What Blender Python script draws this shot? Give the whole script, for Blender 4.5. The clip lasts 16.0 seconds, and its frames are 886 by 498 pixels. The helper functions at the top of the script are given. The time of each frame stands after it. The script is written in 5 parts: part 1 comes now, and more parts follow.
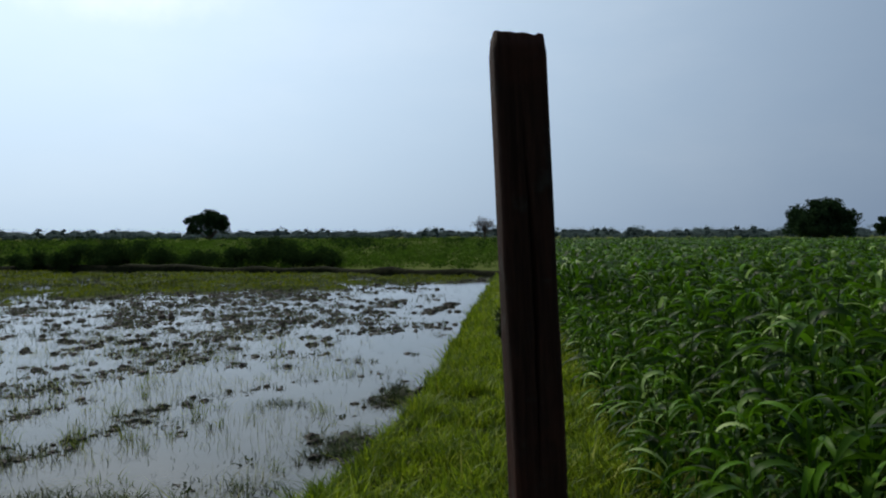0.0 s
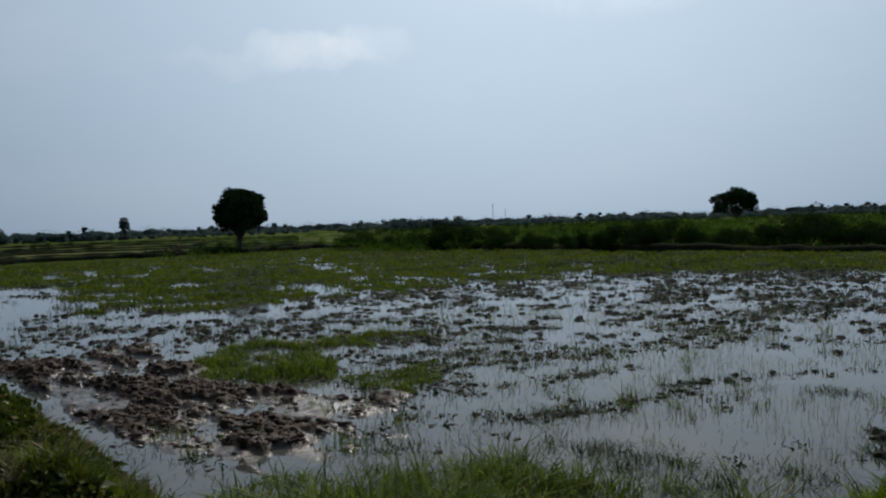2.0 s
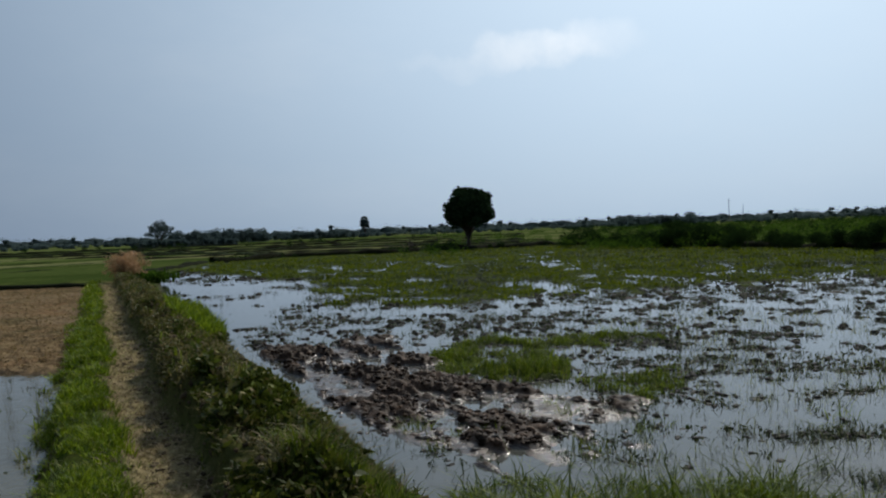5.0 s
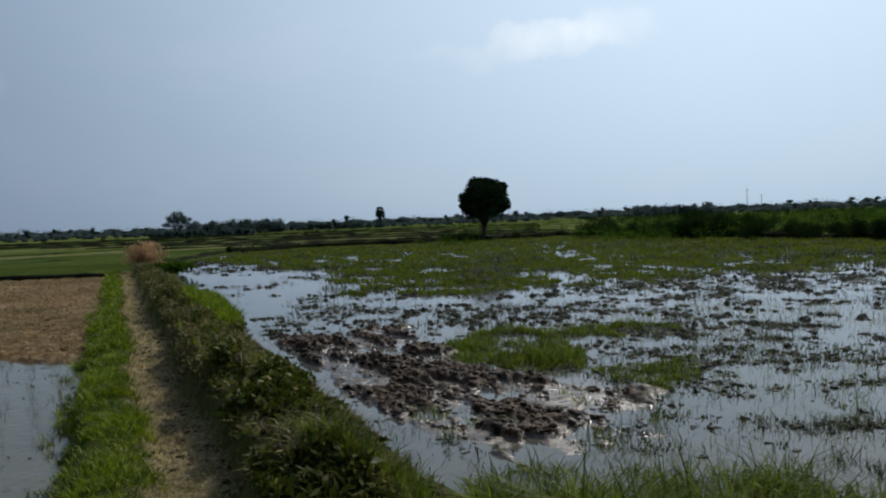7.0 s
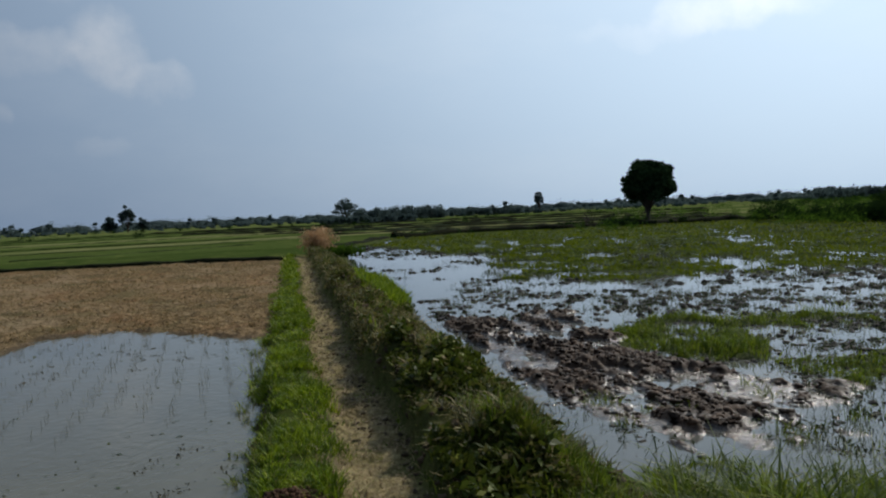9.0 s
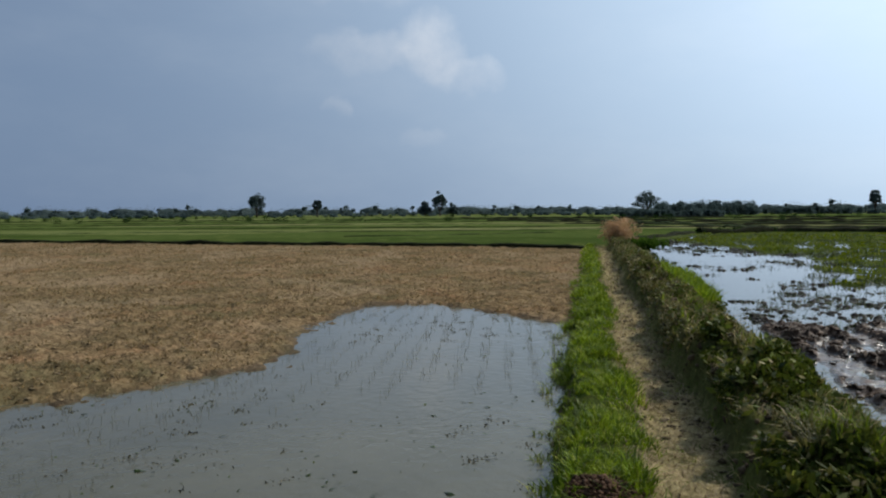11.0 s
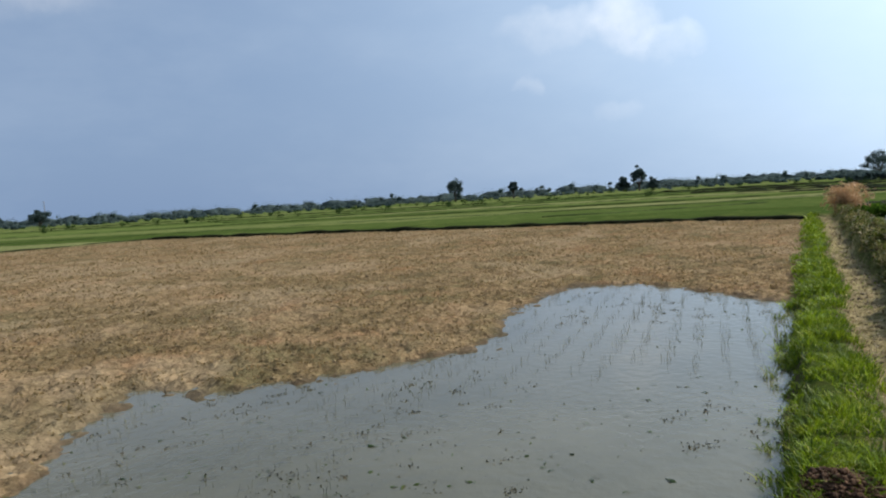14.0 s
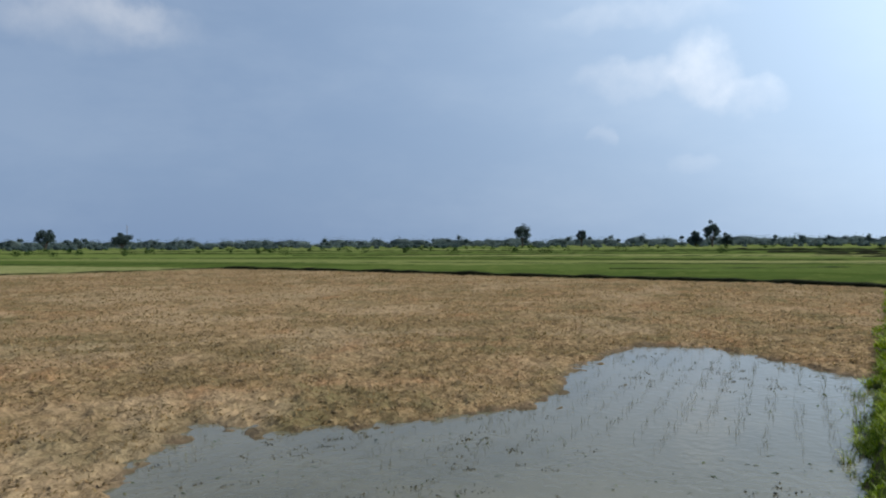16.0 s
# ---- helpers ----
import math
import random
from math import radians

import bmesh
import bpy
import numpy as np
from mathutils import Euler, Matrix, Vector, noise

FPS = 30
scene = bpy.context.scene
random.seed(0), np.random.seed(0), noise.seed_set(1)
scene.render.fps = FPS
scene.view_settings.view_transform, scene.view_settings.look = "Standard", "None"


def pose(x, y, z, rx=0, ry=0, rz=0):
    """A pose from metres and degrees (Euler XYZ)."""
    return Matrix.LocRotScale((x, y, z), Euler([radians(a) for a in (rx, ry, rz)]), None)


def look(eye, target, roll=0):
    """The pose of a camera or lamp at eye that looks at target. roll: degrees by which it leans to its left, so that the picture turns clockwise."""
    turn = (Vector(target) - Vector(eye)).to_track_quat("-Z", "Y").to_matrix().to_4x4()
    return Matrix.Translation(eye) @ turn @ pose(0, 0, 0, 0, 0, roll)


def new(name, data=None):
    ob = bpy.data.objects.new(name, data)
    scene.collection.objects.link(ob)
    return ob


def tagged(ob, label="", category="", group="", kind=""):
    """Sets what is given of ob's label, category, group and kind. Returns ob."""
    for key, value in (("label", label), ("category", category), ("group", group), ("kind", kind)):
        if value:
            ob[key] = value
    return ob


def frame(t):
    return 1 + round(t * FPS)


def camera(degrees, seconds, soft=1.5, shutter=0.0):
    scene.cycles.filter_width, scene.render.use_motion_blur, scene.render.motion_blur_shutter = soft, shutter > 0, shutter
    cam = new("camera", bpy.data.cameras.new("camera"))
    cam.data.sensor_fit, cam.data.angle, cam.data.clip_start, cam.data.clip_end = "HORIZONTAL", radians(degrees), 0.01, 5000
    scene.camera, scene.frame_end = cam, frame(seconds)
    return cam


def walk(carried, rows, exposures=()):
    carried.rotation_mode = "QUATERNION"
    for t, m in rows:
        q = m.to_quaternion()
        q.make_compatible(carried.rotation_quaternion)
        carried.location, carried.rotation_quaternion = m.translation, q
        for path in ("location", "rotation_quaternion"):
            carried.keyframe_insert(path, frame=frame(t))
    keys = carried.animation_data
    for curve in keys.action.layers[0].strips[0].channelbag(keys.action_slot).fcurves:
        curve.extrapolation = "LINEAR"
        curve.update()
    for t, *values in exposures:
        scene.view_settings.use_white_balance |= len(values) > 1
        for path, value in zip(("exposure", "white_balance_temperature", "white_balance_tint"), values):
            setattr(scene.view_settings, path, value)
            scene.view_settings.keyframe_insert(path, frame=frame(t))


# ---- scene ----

# ---------------------------------------------------------------- camera and path
cam = camera(61.7, 16.0, soft=2.1)
PATH = [
    (0.0, 0.342, 0.173, 1.785, 88.89, 0.24, 0.00),
    (0.3, 0.321, 0.159, 1.784, 89.14, 0.74, 6.67),
    (0.5, 0.307, 0.162, 1.789, 88.59, 1.52, 11.80),
    (0.8, 0.295, 0.148, 1.790, 87.96, 1.31, 18.37),
    (1.0, 0.279, 0.116, 1.787, 87.65, 0.97, 22.35),
    (1.5, 0.269, 0.068, 1.780, 87.71, 1.86, 30.78),
    (2.0, 0.223, 0.060, 1.761, 88.09, 2.00, 39.00),
    (2.5, 0.118, 0.069, 1.760, 88.53, 2.56, 43.10),
    (3.0, 0.055, 0.054, 1.762, 89.70, 2.21, 49.05),
    (3.5, 0.009, 0.071, 1.765, 87.88, 2.51, 55.38),
    (4.0, -0.022, 0.133, 1.752, 88.55, 2.56, 56.41),
    (6.3, -0.009, 0.091, 1.761, 88.10, 1.36, 56.35),
    (6.5, -0.028, 0.095, 1.750, 87.70, 1.76, 57.17),
    (7.0, 0.006, 0.102, 1.754, 87.81, 2.26, 57.41),
    (7.5, -0.011, 0.108, 1.757, 88.02, 2.40, 58.00),
    (8.0, -0.047, 0.106, 1.752, 88.30, 2.57, 59.93),
    (8.5, -0.044, 0.089, 1.745, 88.39, 2.44, 60.96),
    (9.0, -0.068, 0.015, 1.730, 87.22, 2.71, 69.58),
    (9.5, -0.157, -0.035, 1.749, 89.41, 2.36, 77.13),
    (10.0, -0.253, -0.078, 1.715, 88.56, 1.26, 82.26),
    (10.2, -0.284, -0.096, 1.694, 87.79, 0.68, 84.34),
    (12.3, -0.097, -0.103, 1.640, 87.67, 1.90, 100.69),
    (12.5, -0.116, -0.099, 1.617, 86.72, 1.96, 100.64),
    (13.0, -0.121, -0.098, 1.622, 85.54, 2.75, 100.23),
    (13.5, -0.117, -0.113, 1.648, 87.13, 2.39, 102.11),
    (14.0, -0.144, -0.161, 1.717, 86.12, 3.51, 107.38),
    (14.5, -0.144, -0.186, 1.803, 88.59, 1.09, 112.95),
    (15.0, -0.159, -0.186, 1.814, 89.32, 1.15, 113.54),
    (15.5, -0.138, -0.180, 1.808, 89.35, 0.56, 113.25),
    (16.0, -0.148, -0.169, 1.810, 89.59, 0.35, 112.53),
]
EXPOSURES = [(0.0, -0.60), (0.5, -0.86), (1.5, -1.05), (3.0, -1.07), (3.5, -0.94), (4.0, -0.87), (8.5, -0.70), (9.0, -0.63), (10.2, -0.42), (12.3, 0.05), (13.0, 0.24), (14.0, 0.27), (16.0, 0.20)]
walk(cam, [(t, pose(*p)) for t, *p in PATH], EXPOSURES)

# ---------------------------------------------------------------- world, sun
SUN_YAW, SUN_EL = 32.0, 43.0
SUN_DIR = Vector((-math.sin(radians(SUN_YAW)) * math.cos(radians(SUN_EL)),
                  math.cos(radians(SUN_YAW)) * math.cos(radians(SUN_EL)), math.sin(radians(SUN_EL))))


def heading(yaw, el):
    """Unit vector for a yaw (left of +y) and an elevation, in degrees."""
    return Vector((-math.sin(radians(yaw)) * math.cos(radians(el)), math.cos(radians(yaw)) * math.cos(radians(el)), math.sin(radians(el))))


class Net:
    """Small helper to write node trees."""

    def __init__(self, tree):
        self.t = tree
        tree.nodes.clear()

    def put(self, kind, ins=None, **props):
        n = self.t.nodes.new(kind)
        for k, v in props.items():
            setattr(n, k, v)
        for k, v in (ins or {}).items():
            if isinstance(v, bpy.types.NodeSocket):
                self.t.links.new(v, n.inputs[k])
            else:
                n.inputs[k].default_value = v
        return n

    def math(self, op, a, b=0.0, c=0.0, clamp=False):
        n = self.put("ShaderNodeMath", {0: a, 1: b, 2: c}, operation=op, use_clamp=clamp)
        return n.outputs[0]

    def mix(self, f, a, b, blend="MIX"):
        n = self.put("ShaderNodeMix", {"Factor": f}, data_type="RGBA", blend_type=blend)
        for i, v in ((6, a), (7, b)):
            if isinstance(v, bpy.types.NodeSocket):
                self.t.links.new(v, n.inputs[i])
            else:
                n.inputs[i].default_value = (*v, 1.0) if len(v) == 3 else v
        return n.outputs[2]

    def ramp(self, f, stops):
        n = self.put("ShaderNodeValToRGB", {0: f})
        el = n.color_ramp.elements
        while len(el) > 1:
            el.remove(el[-1])
        el[0].position, el[0].color = stops[0][0], (*stops[0][1], 1.0)
        for p, c in stops[1:]:
            e = el.new(p)
            e.color = (*c, 1.0)
        return n.outputs[0]

    def span(self, v, a, b, c=0.0, d=1.0, smooth=True):
        n = self.put("ShaderNodeMapRange", {0: v, 1: a, 2: b, 3: c, 4: d}, interpolation_type="SMOOTHSTEP" if smooth else "LINEAR")
        return n.outputs[0]

    def noise(self, scale, detail=4.0, rough=0.55, vec=None, warp=0.0):
        ins = {"Scale": scale, "Detail": detail, "Roughness": rough, "Distortion": warp}
        if vec is not None:
            ins["Vector"] = vec
        return self.put("ShaderNodeTexNoise", ins).outputs[0]


world = bpy.data.worlds.new("sky")
scene.world = world
world.use_nodes = True
W = Net(world.node_tree)
way = W.put("ShaderNodeTexCoord").outputs["Generated"]
split = W.put("ShaderNodeSeparateXYZ", {0: way})
up = split.outputs[2]
sky = W.put("ShaderNodeTexSky", sky_type="NISHITA", sun_disc=False, sun_elevation=radians(SUN_EL), sun_rotation=radians(-SUN_YAW),
            air_density=1.0, dust_density=3.0, ozone_density=1.5).outputs[0]
clear = W.mix(1.0, sky, (0.075, 0.075, 0.075), "MULTIPLY")
# summer haze: pale towards the horizon and brighter round the sun
sunward = W.put("ShaderNodeVectorMath", {0: way, 1: SUN_DIR}, operation="DOT_PRODUCT").outputs["Value"]
glow = W.math("POWER", W.span(sunward, -0.35, 1.0, smooth=False), 3.6)
haze = W.mix(glow, (0.205, 0.300, 0.470), (1.64, 2.10, 2.54))
amount = W.span(up, 0.0, 0.7, 0.88, 0.55)
base_sky = W.mix(amount, clear, haze)
wisps = W.noise(2.2, 6.0, 0.6, vec=W.put("ShaderNodeVectorMath", {0: way, 1: (1.0, 1.0, 2.6)}, operation="MULTIPLY").outputs[0])
veil = W.math("MULTIPLY", W.span(wisps, 0.42, 0.75), 0.28)
base_sky = W.mix(veil, base_sky, W.mix(glow, (0.35, 0.44, 0.57), (1.8, 2.06, 2.3)))
billow = W.put("ShaderNodeTexNoise", {"Vector": way, "Scale": 14.0, "Detail": 7.0, "Roughness": 0.55}).outputs["Color"]
billow = W.put("ShaderNodeVectorMath", {0: billow, 1: (0.5, 0.5, 0.5)}, operation="SUBTRACT").outputs[0]
bent = W.put("ShaderNodeVectorMath", {0: billow, 1: (0.09, 0.09, 0.07), 2: way}, operation="MULTIPLY_ADD").outputs[0]
fine = W.noise(30.0, 6.0, 0.6, vec=way)
# cumulus: yaw, elevation, half width, half height (degrees), strength
CLOUDS = [(93.6, 12.5, 2.1, 1.8, 0.72), (97.8, 11.9, 3.6, 1.0, 0.40), (90.8, 10.4, 2.4, 0.9, 0.48), (100.3, 7.9, 0.9, 0.6, 0.28), (93.8, 5.6, 1.3, 0.6, 0.18),
          (48.5, 13.2, 3.6, 1.0, 0.72), (54.0, 12.4, 3.6, 0.7, 0.22), (44.3, 13.6, 3.2, 1.1, 0.45),
          (138.5, 15.3, 4.4, 1.5, 0.55), (134.6, 15.4, 3.2, 1.1, 0.35), (24.0, 18.5, 8.0, 2.6, 0.6), (97.5, 16.6, 5.0, 1.0, 0.28)]
tint = base_sky
for yaw, el, half_w, half_h, strength in CLOUDS:
    centre = heading(yaw, el)
    side = Vector((math.cos(radians(yaw)), math.sin(radians(yaw)), 0.0))
    rise = centre.cross(side) * -1.0
    a = W.put("ShaderNodeVectorMath", {0: bent, 1: side}, operation="DOT_PRODUCT").outputs["Value"]
    b = W.put("ShaderNodeVectorMath", {0: bent, 1: rise}, operation="DOT_PRODUCT").outputs["Value"]
    ahead = W.put("ShaderNodeVectorMath", {0: way, 1: centre}, operation="DOT_PRODUCT").outputs["Value"]
    b = W.math("SUBTRACT", b, rise.dot(centre))
    a = W.math("DIVIDE", a, math.sin(radians(half_w)))
    b = W.math("DIVIDE", b, math.sin(radians(half_h)))
    d = W.math("ADD", W.math("POWER", a, 2.0), W.math("POWER", b, 2.0))
    body = W.math("MULTIPLY", W.span(d, 2.6, 0.0), W.span(ahead, 0.9, 0.95))
    body = W.math("MULTIPLY", body, W.span(fine, 0.25, 0.7, 0.5, 1.0))
    body = W.math("MULTIPLY", body, strength * 0.62, clamp=True)
    lit = W.mix(W.span(b, -1.0, 0.8), (0.42, 0.48, 0.58), (0.68, 0.70, 0.74))
    lit = W.mix(glow, lit, (2.4, 2.5, 2.6))
    tint = W.mix(body, tint, lit)
back = W.put("ShaderNodeBackground", {"Color": tint, "Strength": 1.0})
W.put("ShaderNodeOutputWorld", {0: back.outputs[0]})

sun_data = bpy.data.lights.new("sun", "SUN")
sun_data.energy, sun_data.angle, sun_data.color = 4.2, radians(1.5), (1.0, 0.94, 0.84)
sun = new("sun", sun_data)
sun.matrix_world = look(SUN_DIR * 50.0, (0, 0, 0))


# ---------------------------------------------------------------- materials
def material(name):
    m = bpy.data.materials.new(name)
    m.use_nodes = True
    return m, Net(m.node_tree)


def finish(net, shader):
    net.put("ShaderNodeOutputMaterial", {0: shader})


def leaf_material(name, dark, light, dry=None, rough=0.5, through_light=0.35, dry_or_glint_share=0.12, gloss=0.08, middle=0.5, glow_share=0.5, own=False):
    """Leaves and blades: each island has its own tone; some light passes through."""
    m, n = material(name)
    rnd = n.put("ShaderNodeNewGeometry").outputs["Random Per Island"]
    if own:
        rnd = n.math("FRACT", n.math("ADD", rnd, n.put("ShaderNodeObjectInfo").outputs["Random"]))
    stops = [(0.0, dark), (0.55, tuple(a + (b - a) * middle for a, b in zip(dark, light))), (1.0 - dry_or_glint_share, light)]
    if dry:
        stops.append((1.0, dry))
    place = n.put("ShaderNodeTexCoord").outputs["Object"]
    patch = n.noise(0.9, 3.0, vec=place)
    col = n.ramp(rnd, stops)
    col = n.mix(n.span(patch, 0.3, 0.7, 0.0, 0.45), col, tuple(c * 0.55 for c in dark))
    close = n.noise(6.0, 2.0, vec=place)
    col = n.mix(n.span(close, 0.5, 0.75, 0.0, 0.5), col, (light[0] * 1.35, light[1] * 1.1, light[2]))
    body = n.put("ShaderNodeBsdfPrincipled", {"Base Color": col, "Roughness": rough, "Specular IOR Level": gloss})
    glow_col = n.mix(glow_share, col, tuple(min(1.0, c * 2.0) for c in light))
    trans = n.put("ShaderNodeBsdfTranslucent", {"Color": glow_col})
    both = n.put("ShaderNodeMixShader", {0: through_light, 1: body.outputs[0], 2: trans.outputs[0]})
    finish(n, both.outputs[0])
    return m


# maize: dark gaps and glossy highlights are painted as near-black and pale leaves
M_CORN = leaf_material("corn_leaf", (0.003, 0.013, 0.001), (0.088, 0.215, 0.008), (0.44, 0.56, 0.21), rough=0.48, through_light=0.30, dry_or_glint_share=0.07, gloss=0.08, middle=0.20, glow_share=0.2, own=True)
M_GRASS = leaf_material("bank_grass", (0.013, 0.040, 0.003), (0.245, 0.35, 0.015), (0.41, 0.38, 0.06), through_light=0.30, dry_or_glint_share=0.14, middle=0.28, glow_share=0.35)
M_FRINGE = leaf_material("shore_grass", (0.014, 0.036, 0.003), (0.19, 0.26, 0.018), (0.30, 0.26, 0.08), through_light=0.28, dry_or_glint_share=0.16, middle=0.33, glow_share=0.3)
M_WEED = leaf_material("weeds", (0.009, 0.021, 0.003), (0.150, 0.185, 0.024), (0.30, 0.22, 0.10), through_light=0.18, dry_or_glint_share=0.16, middle=0.30, glow_share=0.2)
M_FIELD = leaf_material("field_grass", (0.018, 0.042, 0.002), (0.130, 0.168, 0.006), (0.22, 0.19, 0.035), through_light=0.28, gloss=0.02)
M_STALK = leaf_material("water_stalks", (0.009, 0.020, 0.004), (0.05, 0.08, 0.013), (0.10, 0.08, 0.035), through_light=0.1)
M_PALESTALK = leaf_material("pale_stalks", (0.06, 0.062, 0.034), (0.12, 0.12, 0.065), (0.13, 0.11, 0.06), through_light=0.15)
M_SCUM = leaf_material("puddle_scum", (0.040, 0.042, 0.027), (0.105, 0.095, 0.062), (0.11, 0.085, 0.05), through_light=0.05)
M_REED = leaf_material("pale_reed", (0.10, 0.12, 0.05), (0.26, 0.29, 0.14), (0.36, 0.34, 0.22), through_light=0.3, dry_or_glint_share=0.3)
M_LITTER = leaf_material("wilted_litter", (0.012, 0.017, 0.004), (0.15, 0.145, 0.044), (0.40, 0.29, 0.15), through_light=0.2, dry_or_glint_share=0.40)
M_TUSSOCK = leaf_material("straw_tussock", (0.03, 0.034, 0.008), (0.19, 0.175, 0.055), (0.42, 0.33, 0.16), through_light=0.25, dry_or_glint_share=0.35, middle=0.4)
M_STUB = leaf_material("flat_stubble", (0.080, 0.060, 0.028), (0.210, 0.152, 0.068), (0.33, 0.21, 0.100), through_light=0.4, dry_or_glint_share=0.3)
M_STRAW = leaf_material("straw", (0.14, 0.10, 0.05), (0.36, 0.285, 0.17), (0.07, 0.05, 0.025), through_light=0.05)
M_TREE = leaf_material("tree_leaf", (0.014, 0.032, 0.014), (0.042, 0.075, 0.030), through_light=0.06, gloss=0.0, rough=0.9)
M_BUSH = leaf_material("bush_leaf", (0.012, 0.029, 0.009), (0.038, 0.070, 0.018), through_light=0.15, glow_share=0.2, gloss=0.0, rough=0.9)
M_SCRUB = leaf_material("scrub_leaf", (0.018, 0.046, 0.006), (0.080, 0.150, 0.018), through_light=0.28, middle=0.4, glow_share=0.3, gloss=0.0, rough=0.9)
# distance haze is painted into these three leaf colours as pale blue-grey
M_FAR_HAZED = leaf_material("distant_leaf_hazed", (0.040, 0.062, 0.062), (0.062, 0.088, 0.086), through_light=0.42, gloss=0.0, rough=0.9)
M_HAZY = leaf_material("haze_tinted_leaf", (0.075, 0.10, 0.10), (0.09, 0.116, 0.116), through_light=0.45, gloss=0.0, rough=0.9)
M_WOODS_HAZED = leaf_material("far_wood_leaf_hazed", (0.072, 0.100, 0.100), (0.098, 0.130, 0.126), through_light=0.42, gloss=0.0, rough=0.9)
M_DRYBUSH = leaf_material("dead_brush", (0.26, 0.155, 0.08), (0.46, 0.30, 0.16), (0.54, 0.41, 0.24), through_light=0.25)
M_TWIG = leaf_material("bare_twigs", (0.07, 0.055, 0.05), (0.13, 0.10, 0.09), through_light=0.0)


def clod_material(name, dark, light, rough, wet=0.12, soak=0.0):
    m, n = material(name)
    place = n.put("ShaderNodeTexCoord").outputs["Object"]
    rnd = n.put("ShaderNodeNewGeometry").outputs["Random Per Island"]
    grain = n.noise(40.0, 5.0, 0.65, vec=place)
    broad = n.noise(6.0, 4.0, 0.6, vec=place, warp=0.5)
    f = n.math("MULTIPLY_ADD", grain, 0.55, n.math("MULTIPLY", rnd, 0.35))
    f = n.math("ADD", f, n.math("MULTIPLY_ADD", broad, 1.1, -0.5))
    col = n.ramp(f, [(0.2, dark), (0.62, tuple((a * 2 + b) / 3 for a, b in zip(dark, light))), (1.0, light)])
    bump = n.put("ShaderNodeBump", {"Height": grain, "Strength": 0.6, "Distance": 0.02})
    # soaked and glossy near the water's level, crumbly above it
    level = n.math("MULTIPLY_ADD", broad, 0.05, n.put("ShaderNodeSeparateXYZ", {0: place}).outputs[2])
    soaked = n.span(level, 0.075, 0.03, 0.0, soak)
    slick = n.math("MULTIPLY_ADD", soaked, 0.22 - rough, rough)
    shine = n.math("MULTIPLY_ADD", soaked, 0.65 - wet, wet)
    body = n.put("ShaderNodeBsdfPrincipled", {"Base Color": col, "Roughness": slick, "Specular IOR Level": shine, "Normal": bump.outputs[0]})
    finish(n, body.outputs[0])
    return m


M_CLOD = clod_material("wet_clods", (0.004, 0.003, 0.002), (0.195, 0.118, 0.074), 0.60, 0.13, 1.0)
M_BLACKMUD = clod_material("black_mud", (0.003, 0.003, 0.002), (0.028, 0.022, 0.014), 0.7, 0.06, 0.25)
M_RIDGE = clod_material("ridge_clods", (0.024, 0.017, 0.009), (0.22, 0.158, 0.094), 0.9)
M_REDMUD = clod_material("reddish_mud", (0.022, 0.013, 0.008), (0.20, 0.112, 0.065), 0.95)
M_PUDDLEMUD = clod_material("puddle_mud", (0.05, 0.042, 0.028), (0.17, 0.14, 0.095), 0.8)
M_DRYCLOD = clod_material("dry_crumbs", (0.150, 0.110, 0.060), (0.27, 0.20, 0.110), 0.95)


def bark_material(name, dark, light, scale=9.0):
    m, n = material(name)
    place = n.put("ShaderNodeTexCoord").outputs["Object"]
    stretch = n.put("ShaderNodeVectorMath", {0: place, 1: (1.0, 1.0, 0.08)}, operation="MULTIPLY").outputs[0]
    grain = n.noise(scale * 8.0, 6.0, 0.7, vec=stretch, warp=0.4)
    blotch = n.noise(scale * 0.7, 4.0, 0.6, vec=place)
    col = n.ramp(grain, [(0.25, dark), (0.75, light)])
    col = n.mix(n.span(blotch, 0.45, 0.75, 0.0, 0.7), col, (light[0] * 1.2, light[1] * 0.9, light[2] * 0.8))
    lichen = n.noise(scale * 1.6, 5.0, 0.6, vec=place)
    col = n.mix(n.span(lichen, 0.54, 0.70, 0.0, 0.6), col, (light[0] * 0.75, light[0] * 0.8, light[0] * 0.68))
    bump = n.put("ShaderNodeBump", {"Height": grain, "Strength": 0.9, "Distance": 0.006})
    body = n.put("ShaderNodeBsdfPrincipled", {"Base Color": col, "Roughness": 0.9, "Specular IOR Level": 0.12, "Normal": bump.outputs[0]})
    finish(n, body.outputs[0])
    return m


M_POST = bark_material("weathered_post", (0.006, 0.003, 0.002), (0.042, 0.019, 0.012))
M_BARK = bark_material("tree_bark", (0.03, 0.024, 0.02), (0.10, 0.08, 0.065), 2.0)

m, n = material("galvanised_wire")
finish(n, n.put("ShaderNodeBsdfPrincipled", {"Base Color": (0.15, 0.135, 0.10, 1), "Metallic": 0.2, "Roughness": 0.7}).outputs[0])
M_WIRE = m

# shallow muddy water
def water_material(name, low, high, chop=0.05):
    m, n = material(name)
    place = n.put("ShaderNodeTexCoord").outputs["Object"]
    silt = n.noise(0.45, 7.0, 0.68, vec=place, warp=0.5)
    col = n.ramp(silt, [(0.3, low), (0.7, high)])
    ripple = n.noise(9.0, 3.0, 0.5, vec=place)
    bump = n.put("ShaderNodeBump", {"Height": ripple, "Strength": chop, "Distance": 0.02})
    body = n.put("ShaderNodeBsdfPrincipled", {"Base Color": col, "Roughness": 0.06, "IOR": 1.33, "Normal": bump.outputs[0]})
    finish(n, body.outputs[0])
    return m


M_WATER = water_material("muddy_water", (0.048, 0.051, 0.046), (0.092, 0.092, 0.080))
M_POND = water_material("silty_water", (0.066, 0.064, 0.043), (0.104, 0.097, 0.065), 0.3)

